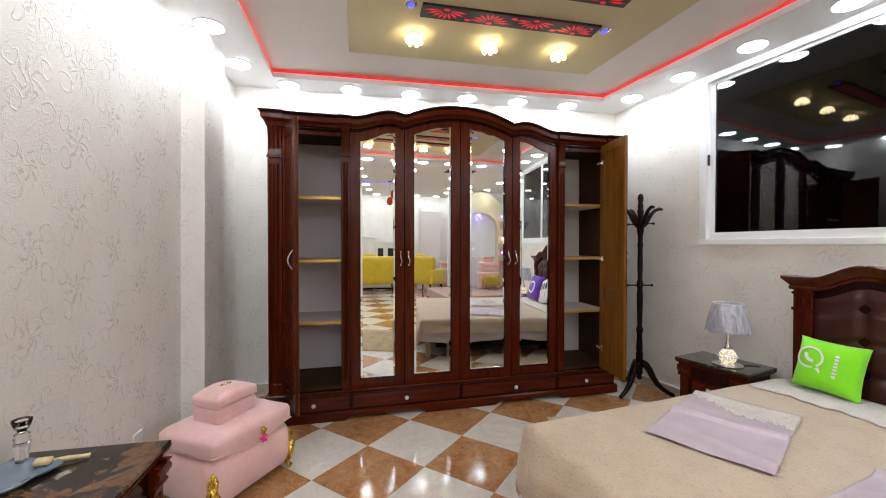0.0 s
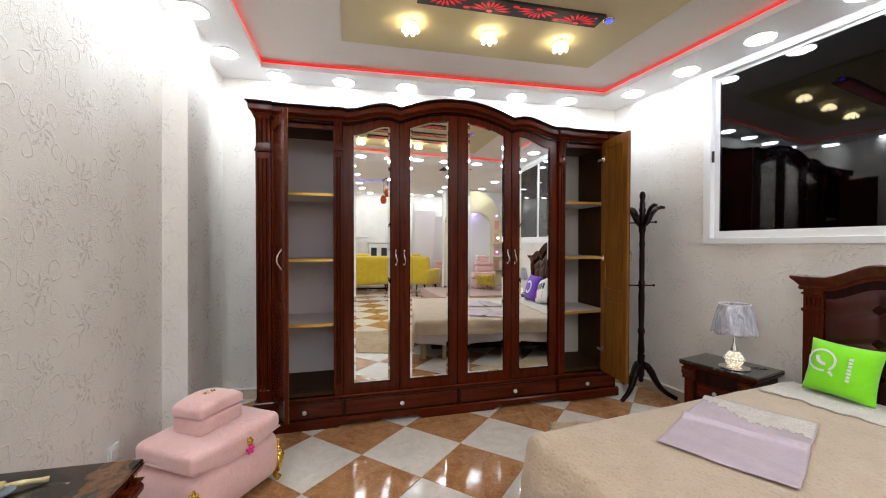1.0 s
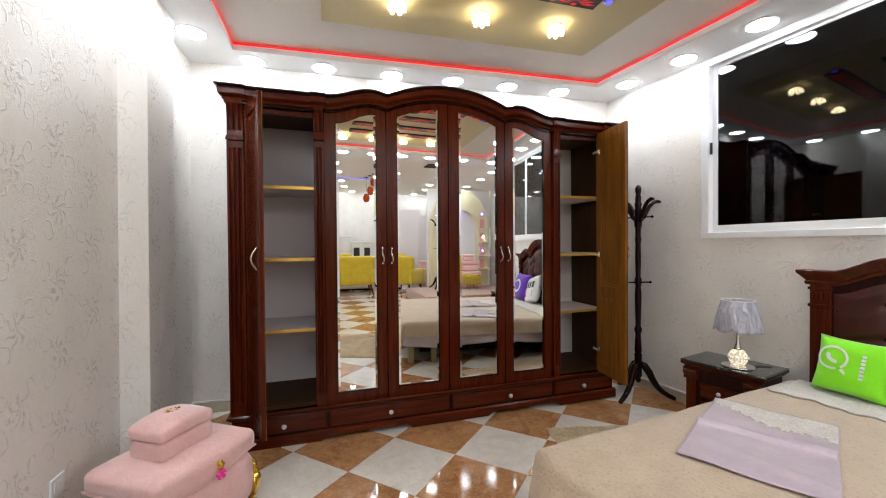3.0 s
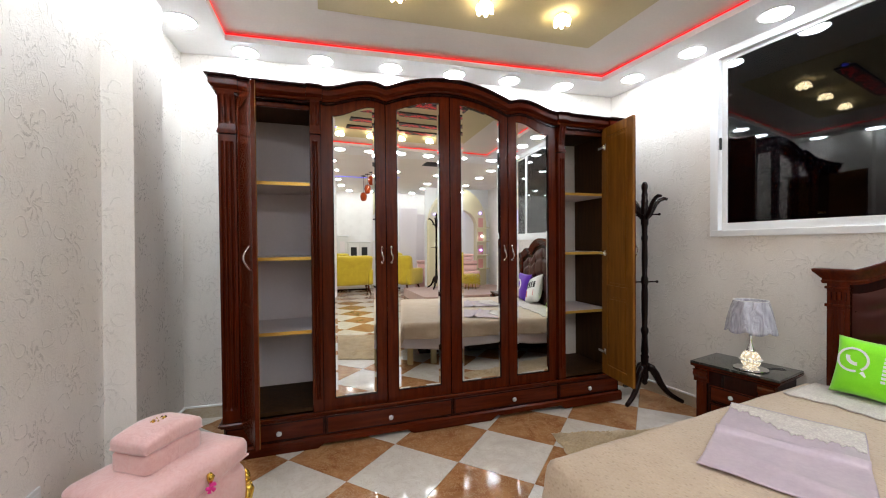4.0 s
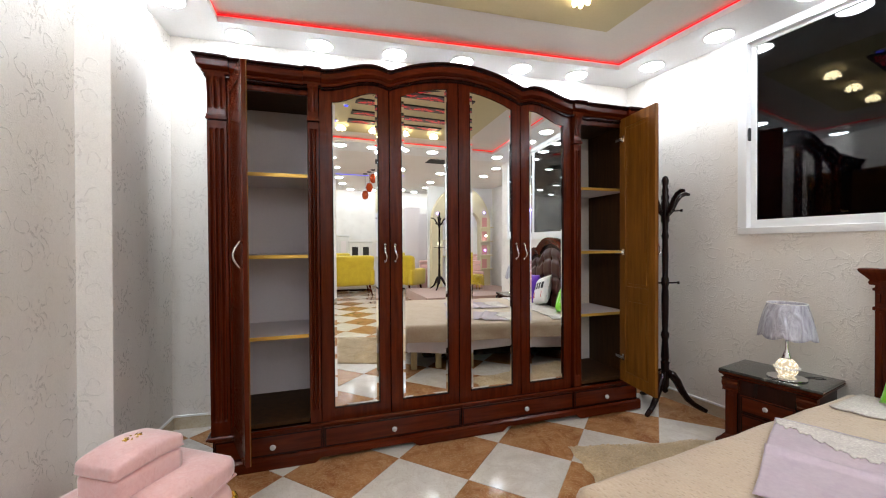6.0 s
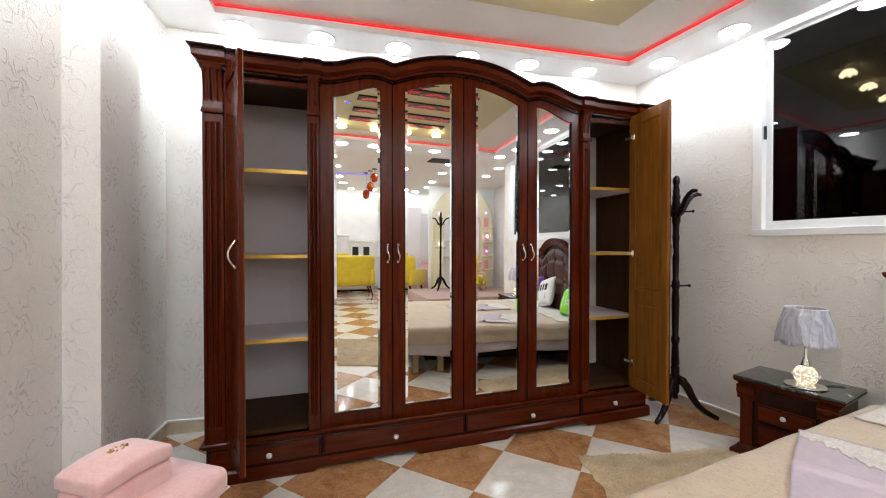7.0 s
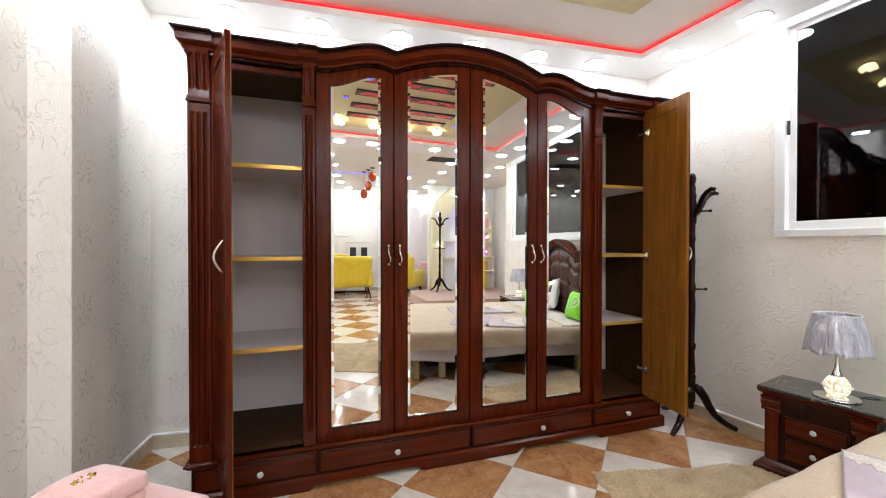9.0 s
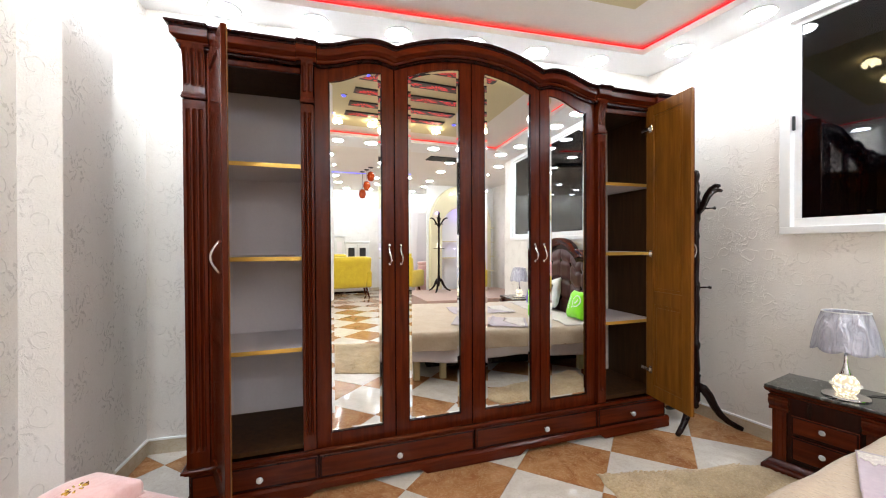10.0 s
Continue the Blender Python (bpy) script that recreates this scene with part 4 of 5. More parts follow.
def nightstand(m, top_mat, label, w=0.50, d=0.365, h=0.497):
    """Front towards -y, base centre at the origin of the front left corner."""
    th = thing("nightstand", m, label, "nightstand", "nightstands")
    o = 0.03
    part("body", bx(o, w - o, 0.03, d - 0.01, 0.06, h - 0.035, 0.003), MAHOG_DARK, th)
    bm = bmesh.new()
    sweep(bm, [(o, d, 0.0, -1, 0), (o, 0.03, 0.0, -1, -1), (w - o, 0.03, 0.0, 1, -1), (w - o, d, 0.0, 1, 0)], [(0, 0), (0.045, 0), (0.045, 0.035), (0.038, 0.045), (0.026, 0.05), (0.02, 0.062), (0.012, 0.075), (0, 0.08)])
    part("plinth", bm, MAHOG_H, th)
    bm = bmesh.new()
    sweep(bm, [(o, d, h, -1, 0), (o, 0.03, h, -1, -1), (w - o, 0.03, h, 1, -1), (w - o, d, h, 1, 0)], [(-0.2 * 0, -0.05), (0.012, -0.05), (0.018, -0.04), (0.03, -0.032), (0.034, -0.02), (0.036, -0.016), (0.0, -0.016)])
    part("top_moulding", bm, MAHOG_H, th)
    part("top", bx(-0.004, w + 0.004, -0.004, d, h - 0.0155, h, 0.004), top_mat, th, "polished dark marble top")
    for a in (o, w - o - 0.065):
        bm = bx(a, a + 0.065, 0.008, 0.0295, 0.08, h - 0.137, 0.003)
        for k in range(2):
            box(bm, a + 0.014 + 0.022 * k, a + 0.028 + 0.022 * k, 0.003, 0.010, 0.10, h - 0.157, 0.003)
        p = part("pilaster", bm, MAHOG, th)
        rows = []
        bm = bmesh.new()
        zc = h - 0.135
        prof = [(y, zc + dz) for y, dz in ((0.008, 0.0), (0.0, 0.002), (-0.003, 0.012), (0.004, 0.02), (-0.002, 0.03), (-0.012, 0.045), (-0.014, 0.06), (-0.006, 0.07), (-0.012, 0.078), (-0.016, 0.085), (0.0, 0.085), (0.029, 0.085), (0.029, 0.0))]
        lo = [bm.verts.new((a - 0.012, y, z)) for y, z in prof]
        hi = [bm.verts.new((a + 0.077, y, z)) for y, z in prof]
        for i in range(len(prof)):
            j = (i + 1) % len(prof)
            bm.faces.new((lo[i], lo[j], hi[j], hi[i]))
        bm.faces.new(lo)
        bm.faces.new(hi[::-1])
        part("capital", bm, MAHOG, p, "carved scroll capital")
    part("front_frame", bx(o + 0.066, w - o - 0.066, 0.02, 0.0298, 0.08, h - 0.055, 0.002), MAHOG_DARK, th)
    for z0, z1 in ((0.105, 0.09 + (h - 0.2) / 2), (0.10 + (h - 0.2) / 2, h - 0.142)):
        dr = part("drawer", bx(o + 0.085, w - o - 0.085, 0.006, 0.0195, z0, z1, 0.004), MAHOG_H, th)
        a, b = o + 0.088, w - o - 0.088
        bm = bx(a, b, 0.0035, 0.007, z1 - 0.011, z1 - 0.003, 0.0015)
        box(bm, a, b, 0.0035, 0.007, z0 + 0.003, z0 + 0.011, 0.0015)
        for p, q in ((a, a + 0.008), (b - 0.008, b)):
            box(bm, p, q, 0.0035, 0.007, z0 + 0.0115, z1 - 0.0115, 0.0015)
        part("drawer_border", bm, MAHOG_DARK, dr, "dark glazed border moulding")
        knob(dr, w / 2, 0.006, (z0 + z1) / 2 + 0.010)
    return th


NS = nightstand(pose(2.455, 2.58, 0, 0, 0, -76), GRANITE, "mahogany nightstand with two drawers and a dark granite top")
copy_thing(NS, pose(2.80, 0.27, 0, 0, 0, -83))
nightstand(pose(-0.648, 1.205, 0, 0, 0, 90), EMPERADOR, "mahogany side cabinet with a brown and black marble top", 0.38, 0.446, 0.648)

SHADE = mat("wrapped_shade", 0.3, 0, (0.50, 0.50, 0.56), Coat_Weight=1.0, Coat_Roughness=0.06)
_v = coords(SHADE, (1, 1, 0.25))
_n = noise_tex(SHADE, _v, 26, 5, 1.2)
tint(SHADE, ramp(SHADE, _n, [(0.35, (0.36, 0.35, 0.42)), (0.7, (0.68, 0.68, 0.75))]))
bump(SHADE, _n, 1.0, 0.03)
BEADS = glow("lit_crystal", (1.0, 0.92, 0.72), 1.7, (0.5, 0.46, 0.38))
_v = node(BEADS, "ShaderNodeTexVoronoi")
_v.inputs["Scale"].default_value = 78
wire(BEADS, coords(BEADS), _v.inputs["Vector"])
tint(BEADS, ramp(BEADS, _v.outputs["Distance"], [(0.10, (1.0, 0.94, 0.78)), (0.55, (0.16, 0.12, 0.06))]), "Emission Color")


def table_lamp(m, label):
    th = thing("table_lamp", m, label, "table lamp", "bedside lamps")
    part("base_plate", lathe(bmesh.new(), [(0.002, 0), (0.092, 0.0), (0.097, 0.005), (0.092, 0.010), (0.05, 0.015)], 28), CHROME, th, "polished chrome base plate", True)
    bm = lathe(bmesh.new(), [(0.024, 0.014), (0.040, 0.022), (0.051, 0.040), (0.055, 0.062), (0.050, 0.086), (0.039, 0.104), (0.026, 0.118)], 28)
    for v in bm.verts:
        a = math.atan2(v.co.y, v.co.x)
        k = 1 + 0.05 * math.sin(a * 14) * math.sin(v.co.z * 330)
        v.co.x *= k
        v.co.y *= k
    g = part("globe", bm, BEADS, th, "glowing beaded crystal globe", True)
    for k in range(22):
        a = 2 * math.pi * k / 22
        part("crystal_bead", lathe(bmesh.new(), [(0.001, -0.008), (0.006, -0.005), (0.0085, 0), (0.006, 0.005), (0.001, 0.008)], 7, pose(0.0565 * math.cos(a), 0.0565 * math.sin(a), 0.064)), CRYSTAL, g)
    part("neck", lathe(bmesh.new(), [(0.027, 0.118), (0.024, 0.128), (0.012, 0.165), (0.009, 0.19), (0.009, 0.30)], 20), CHROME, th, "chrome neck", True)
    n = 72
    bm = bmesh.new()
    rows = []
    for j in range(15):
        t = j / 14
        r = 0.139 - 0.046 * t + 0.004 * math.sin(math.pi * t)
        rows.append([bm.verts.new(((r + 0.004 * math.sin(i / n * 2 * math.pi * 9 + 3 * t) * (1 - 0.5 * t)) * math.cos(2 * math.pi * i / n), (r + 0.004 * math.sin(i / n * 2 * math.pi * 9 + 3 * t) * (1 - 0.5 * t)) * math.sin(2 * math.pi * i / n),
                                     0.262 + 0.188 * t - (1 - t) ** 2 * 0.022 * abs(math.sin(i / n * math.pi * 7)))) for i in range(n)])
    for a, b in zip(rows, rows[1:]):
        for i in range(n):
            bm.faces.new((a[i], a[(i + 1) % n], b[(i + 1) % n], b[i]))
    s = part("shade", bm, SHADE, th, "grey shade still wrapped in clear film", True)
    md = s.modifiers.new("cloth", "SOLIDIFY")
    md.thickness = 0.003
    bm = bmesh.new()
    tube(bm, [(0.094 * math.cos(k * math.pi / 18), 0.094 * math.sin(k * math.pi / 18), 0.450) for k in range(37)], 0.003, 6)
    part("rim", bm, WHITE_CLOTH, s, "", True)
    return th


lamp_1 = table_lamp(pose(2.650, 2.312, 0.497), "bedside lamp with glowing crystal globe and film-wrapped grey shade")
copy_thing(lamp_1, pose(3.03, 0.08, 0.497))
bm = bmesh.new()
tube(bm, [(2.68, 2.30, 0.505), (2.73, 2.27, 0.502), (2.79, 2.27, 0.501), (2.83, 2.24, 0.502), (2.86, 2.18, 0.48)], 0.003, 6)
tagged(part("cable", bm, BLACK), "thin dark lamp cable on the nightstand", "cable")


# ---- coat racks ----
def coat_rack(m):
    th = thing("coat_rack", m, "dark turned wooden coat rack with curved hooks and feet", "coat rack", "coat racks")
    pr = [(0.004, 0.125), (0.018, 0.135), (0.024, 0.15), (0.018, 0.165), (0.03, 0.19), (0.03, 0.36), (0.034, 0.37), (0.024, 0.385), (0.03, 0.41), (0.026, 0.47), (0.022, 0.55), (0.03, 0.58), (0.03, 0.60), (0.021, 0.62), (0.025, 0.76), (0.027, 0.90), (0.022, 0.97), (0.028, 0.99), (0.028, 1.03), (0.020, 1.05), (0.024, 1.2), (0.021, 1.34), (0.027, 1.37), (0.021, 1.40), (0.023, 1.47), (0.03, 1.49), (0.03, 1.63), (0.024, 1.65), (0.030, 1.68), (0.022, 1.70), (0.025, 1.73), (0.018, 1.765), (0.024, 1.785), (0.026, 1.81), (0.018, 1.835), (0.006, 1.845)]
    part("pole", lathe(bmesh.new(), pr, 20), EBONY, th, "", True)
    for deg in (-6, 229, 112):
        c, s = math.cos(radians(deg)), math.sin(radians(deg))
        leg = [(0.02, 0.29), (0.05, 0.275), (0.085, 0.225), (0.115, 0.16), (0.155, 0.10), (0.20, 0.06), (0.245, 0.035), (0.285, 0.018)]
        part("leg", tube(bmesh.new(), [(c * r, s * r, z) for r, z in leg], [0.028, 0.032, 0.031, 0.027, 0.023, 0.020, 0.019, 0.016], 10), EBONY, th, "", True)
    for k in range(4):
        a = radians(20 + 90 * k)
        c, s = math.cos(a), math.sin(a)
        hook = [(0.02, 1.535), (0.05, 1.565), (0.075, 1.61), (0.10, 1.655), (0.135, 1.69), (0.175, 1.705), (0.205, 1.70)]
        part("hook", tube(bmesh.new(), [(c * r, s * r, z) for r, z in hook], [0.016, 0.018, 0.018, 0.017, 0.016, 0.016, 0.012], 10), EBONY, th, "", True)
        for zz in (1.565, 1.0):
            if zz < 1.2 and k % 2:
                continue
            part("peg", lathe(bmesh.new(), [(0.007, 0), (0.006, 0.085), (0.012, 0.09), (0.012, 0.10), (0.005, 0.104)], 10, pose(0, 0, zz) @ pose(0, 0, 0, 90, 0, 90 + 20 + 90 * k + 40 * (zz > 1.2)) @ pose(0, 0, 0.018)), EBONY, th, "", True)
    return th


rack_1 = coat_rack(pose(2.570, 3.118, 0, 0, 0, -30))


# ---- pink ottoman, its box, table things ----
def gilt_leaf(m, parent, big=1.0):
    bm = bmesh.new()
    for k in range(7):
        a = radians(-66 + 22 * k)
        L = (0.075 - 0.012 * abs(k - 3)) * big
        pts = [(math.sin(a) * L * t * 0.62, -0.006 - 0.012 * math.sin(math.pi * t), 0.055 * big + math.cos(a) * L * t) for t in (0, 0.3, 0.6, 0.85, 1.0)]
        tube(bm, pts, [0.007, 0.010, 0.011, 0.009, 0.004], 7)
    tube(bm, [(0, -0.01, 0.06 * big), (0.0, -0.02, 0.03 * big), (0.0, -0.012, -0.03 * big), (0.0, 0.004, -0.075 * big), (0, -0.014, -0.10 * big)], [0.022, 0.026, 0.020, 0.014, 0.02], 10)
    for s in (-1, 1):
        tube(bm, [(s * 0.012, -0.014, 0.04 * big), (s * 0.026, -0.014, 0.0), (s * 0.018, -0.012, -0.05 * big)], [0.01, 0.012, 0.007], 7)
    p = part("gilt_foot", bm, GOLD, parent, "gilded carved leaf foot", True)
    p.matrix_basis = m
    return p


OT = pose(-0.690, 2.415, 0, 0, 0, 57)      # x along the length, y towards the left wall
ott = thing("ottoman", OT, "blush pink velvet storage ottoman with gilded feet", "ottoman")
OL, OW = 0.53, 0.39


bm = soft_box(OL, OW, 0.27, 0.06, 12, 0, 0.004, 1)
for v in bm.verts:
    t = v.co.z / 0.27
    k = 0.93 + 0.14 * math.sin(math.pi * (0.10 + 0.80 * t))
    v.co.x *= k
    v.co.y *= k
b_ = part("base", bm, PINK, ott, "", True)
b_.matrix_basis = pose(0, 0, 0.022)
bm = soft_box(OL + 0.02, OW + 0.02, 0.125, 0.045, 12, 0.02, 0.003, 5)
for v in bm.verts:
    v.co.z -= 0.022 * math.cos(v.co.x * 11) * (1 - v.co.z / 0.125)
l_ = part("lid", bm, PINK, ott, "padded lid", True)
l_.matrix_basis = pose(0, 0, 0.268)


def piping(parent, sx, sy, z, wav, r=0.005, rc=0.05):
    pts = []
    for i in range(97):
        a = 2 * math.pi * i / 96
        c, s = math.cos(a), math.sin(a)
        k = 1 / max(abs(c) / (sx / 2), abs(s) / (sy / 2))
        x, y = c * k, s * k
        x, y = max(-sx / 2 + rc * 0.3, min(sx / 2 - rc * 0.3, x)) * 1.0, max(-sy / 2 + rc * 0.3, min(sy / 2 - rc * 0.3, y))
        pts.append((x, y, z - wav * math.cos(x * 11)))
    return part("piping", tube(bmesh.new(), pts, r, 6), PINK, parent, "pink corded piping", True)


piping(ott, OL + 0.032, OW + 0.032, 0.286, 0.018)
for sx, sy in ((-1, -1), (1, -1), (-1, 1), (1, 1)):
    gilt_leaf(pose(sx * (OL / 2 - 0.012), sy * (OW / 2 - 0.012), 0.104, 0, 0, math.degrees(math.atan2(sx, -sy))), ott)
clasp = part("clasp", tube(bmesh.new(), [(0.03, -OW / 2 - 0.016, 0.345), (0.03, -OW / 2 - 0.026, 0.33), (0.03, -OW / 2 - 0.022, 0.305)], [0.009, 0.016, 0.009], 8), GOLD, ott, "gilded clasp", True)
RIBBON = mat("magenta_ribbon", 0.5, 0, (0.80, 0.03, 0.30))
bm = bmesh.new()
for k in range(5):
    a = radians(72 * k + 20)
    tube(bm, [(0.03, -OW / 2 - 0.022, 0.285), (0.03 + 0.022 * math.cos(a), -OW / 2 - 0.03, 0.285 + 0.022 * math.sin(a))], [0.004, 0.009], 6)
part("ribbon", bm, RIBBON, ott, "small magenta ribbon bow", True)

jb = thing("jewel_box", pose(-0.705, 2.40, 0.402, 0, 0, 59), "small blush pink velvet box with padded lid", "box")
part("base", soft_box(0.262, 0.19, 0.085, 0.018, 10, 0, 0.002, 2), PINK, jb, "", True)
bm = soft_box(0.274, 0.202, 0.06, 0.022, 10, 0.012, 0.002, 3)
for v in bm.verts:
    t = v.co.z / 0.06
    v.co.z += 0.018 * math.sin(math.pi * (v.co.x / 0.274 + 0.5)) * (0.3 + 0.7 * t)
x_ = part("lid", bm, PINK, jb, "padded lid", True)
x_.matrix_basis = pose(0, 0, 0.08)
piping(jb, 0.279, 0.207, 0.092, -0.008, 0.0035, 0.03)
bm = bmesh.new()
for k in range(9):
    a = radians(40 * k)
    tube(bm, [(0.016 * math.cos(a), 0.010 * math.sin(a), 0.171), (0.034 * math.cos(a), 0.020 * math.sin(a), 0.171)], [0.002, 0.0032], 6)
part("emblem", bm, GOLD, jb, "small gold leaf emblem", True)

# things on the side cabinet
TZ = 0.648
GLASS = mat("clear_glass", 0.0, 0, (0.98, 0.98, 0.98), IOR=1.45, Transmission_Weight=1.0)
vase = thing("candle_holder", pose(-1.03, 1.50, TZ + 0.012) @ Matrix.Scale(0.72, 4), "clear crystal candle holder on a tray", "candle holder")
part("foot", lathe(bmesh.new(), [(0.024, 0.0), (0.022, 0.004), (0.034, 0.075), (0.033, 0.078)], 6), GLASS, vase)
part("stem", lathe(bmesh.new(), [(0.02, 0.078), (0.03, 0.086), (0.022, 0.094), (0.030, 0.102), (0.022, 0.112), (0.028, 0.122), (0.016, 0.130)], 18), GLASS, vase, "ringed stem", True)
part("cup", lathe(bmesh.new(), [(0.016, 0.130), (0.03, 0.16), (0.036, 0.185), (0.034, 0.186), (0.026, 0.16), (0.01, 0.138)], 20), GLASS, vase, "", True)
CERAMIC = mat("blue_grey_glaze", 0.12, 0, (0.16, 0.20, 0.25), Coat_Weight=0.6)
bm = bmesh.new()
n = 48
rows = []
for r, z in ((0.0, 0.002), (0.6, 0.002), (0.85, 0.006), (1.0, 0.016), (1.02, 0.014), (0.88, 0.0), (0.5, -0.002)):
    rows.append([bm.verts.new((r * (0.135 + 0.014 * math.cos(5 * t)) * math.cos(t), r * (0.095 + 0.012 * math.cos(5 * t)) * math.sin(t), z)) for t in (2 * math.pi * i / n for i in range(n))])
for a, b in zip(rows, rows[1:]):
    for i in range(n):
        bm.faces.new((a[i], a[(i + 1) % n], b[(i + 1) % n], b[i]))
bm.faces.new(rows[-1][::-1])
bmesh.ops.remove_doubles(bm, verts=bm.verts[:], dist=0.0004)
tray = part("tray", bm, CERAMIC, None, "", True)
tray.matrix_basis = pose(-1.03, 1.395, TZ + 0.003, 0, 0, 25)
tagged(tray, "glazed blue-grey ceramic tray on the cabinet top", "tray")
br = thing("brush", pose(-0.935, 1.475, TZ + 0.014, 0, 4, 18) @ Matrix.Scale(0.8, 4), "small brush with pale bristles and wooden handle", "brush")
part("handle", tube(bmesh.new(), [(0.0, 0, 0.004), (0.04, 0, 0.005), (0.09, 0, 0.003), (0.115, 0, 0.002)], [0.007, 0.010, 0.009, 0.011], 8), PINE, br, "pale wooden handle", True)
hd = soft_box(0.055, 0.045, 0.02, 0.009, 6)
h_ = part("bristle_head", hd, PINE, br, "cream bristle head", True)
h_.matrix_basis = pose(-0.025, 0, -0.004)

sock = thing("wall_socket", pose(-1.108, 2.336, 0.33), "white plastic wall socket plate", "wall socket")
part("plate", bx(0.0, 0.009, -0.043, 0.043, -0.04, 0.04, 0.003), PVC, sock)
part("insert", bx(0.0092, 0.012, -0.026, 0.026, -0.022, 0.022, 0.002), WHITE, sock)


# ---- ceiling fittings ----
def flower_lamp(m):
    th = thing("ceiling_lamp", m, "small flower-shaped glass ceiling lamp glowing warm", "ceiling lamp", "flower ceiling lamps")
    part("rose", lathe(bmesh.new(), [(0.03, 0.0), (0.045, -0.004), (0.04, -0.014), (0.02, -0.02)], 20), CHROME, th, "", True)
    for k in range(6):
        a = radians(60 * k)
        bm = tube(bmesh.new(), [(0.012 * math.cos(a), 0.012 * math.sin(a), -0.018), (0.035 * math.cos(a), 0.035 * math.sin(a), -0.035), (0.046 * math.cos(a), 0.046 * math.sin(a), -0.055), (0.05 * math.cos(a), 0.05 * math.sin(a), -0.068)], [0.010, 0.018, 0.016, 0.008], 8)
        part("petal", bm, LAMP_WARM, th, "glowing warm glass petal", True)
    return th


fl = flower_lamp(pose(0.40, 2.727, CEIL - 0.012))
for x, y in ((0.95, 2.717), (1.495, 2.701), (0.30, 0.43), (0.72, 0.43), (1.14, 0.43), (1.56, 0.42)):
    copy_thing(fl, pose(x, y, CEIL - 0.012))

CUT = mat("black_cut_panel", 0.45, 0, (0.012, 0.010, 0.010))
RED_BACK = glow("red_backlight", (1.0, 0.015, 0.03), 0.55)
bsdf(RED_BACK).inputs["Base Color"].default_value = (0.35, 0.01, 0.015, 1)


def grille(m):
    th = thing("ceiling_panel", m, "black cut-out ceiling panel with floral openings over red light", "ceiling panel", "cut-out ceiling panels")
    part("board", bx(-0.605, 0.605, -0.067, 0.067, -0.016, 0.0, 0.001), CUT, th)
    bm = bmesh.new()
    for k in range(4):
        cx = -0.45 + 0.30 * k
        up = 1 if k % 2 == 0 else -1
        for j in range(9):
            a = radians(-80 + 20 * j)
            for r0, r1 in ((0.028, 0.098),):
                dx, dy = math.sin(a), math.cos(a) * up
                p0, p1 = Vector((cx + dx * r0, -0.04 * up + dy * r0)), Vector((cx + dx * (r1 + 0.045 * abs(math.sin(a))), -0.04 * up + dy * r1))
                d = (p1 - p0).normalized()
                o = Vector((-d.y, d.x))
                q = [p0 - o * 0.003, p0.lerp(p1, 0.6) - o * 0.0095, p1, p0.lerp(p1, 0.6) + o * 0.0095]
                bm.faces.new([bm.verts.new((c.x, max(-0.06, min(0.06, c.y)), -0.0165)) for c in q])
        bm.faces.new([bm.verts.new((cx + 0.02 * math.cos(t), -0.043 * up + 0.013 * math.sin(t), -0.0165)) for t in (2 * math.pi * i / 12 for i in range(12))])
        bm.faces.new([bm.verts.new((cx + 0.15 + 0.022 * math.cos(t), 0.035 * up + 0.013 * math.sin(t), -0.0165)) for t in (2 * math.pi * i / 12 for i in range(12))] if k < 3 else [bm.verts.new((cx + 0.10 + 0.012 * math.cos(t), 0.035 * up + 0.010 * math.sin(t), -0.0165)) for t in (2 * math.pi * i / 12 for i in range(12))])
    part("cut_out", bm, RED_BACK, th, "red-lit floral cut-outs")
    return th


gr = grille(pose(1.005, 2.41, CEIL - 0.012, 0, 0, -1.3))
for x, y in ((1.0, 2.06), (0.99, 1.72), (0.99, 1.37), (0.98, 0.99), (0.97, 0.66)):
    copy_thing(gr, pose(x, y, CEIL - 0.012, 0, 0, -1.3))


def blue_spot(m):
    th = thing("spot_light", m, "small blue glowing ceiling spot", "spot light", "blue ceiling spots")
    part("ring", lathe(bmesh.new(), [(0.02, 0), (0.036, -0.001), (0.036, -0.008), (0.024, -0.012), (0.02, -0.006)], 20), CHROME, th, "", True)
    part("lens", lathe(bmesh.new(), [(0.024, -0.008), (0.018, -0.02), (0.003, -0.026)], 14), LED_BLUE, th, "glowing blue lens", True)
    return th


bs = blue_spot(pose(0.33, 2.385, CEIL - 0.012))
for x, y in ((1.66, 2.375), (0.30, 1.2), (1.70, 1.2), (0.22, 0.62), (1.72, 0.66)):
    copy_thing(bs, pose(x, y, CEIL - 0.012))

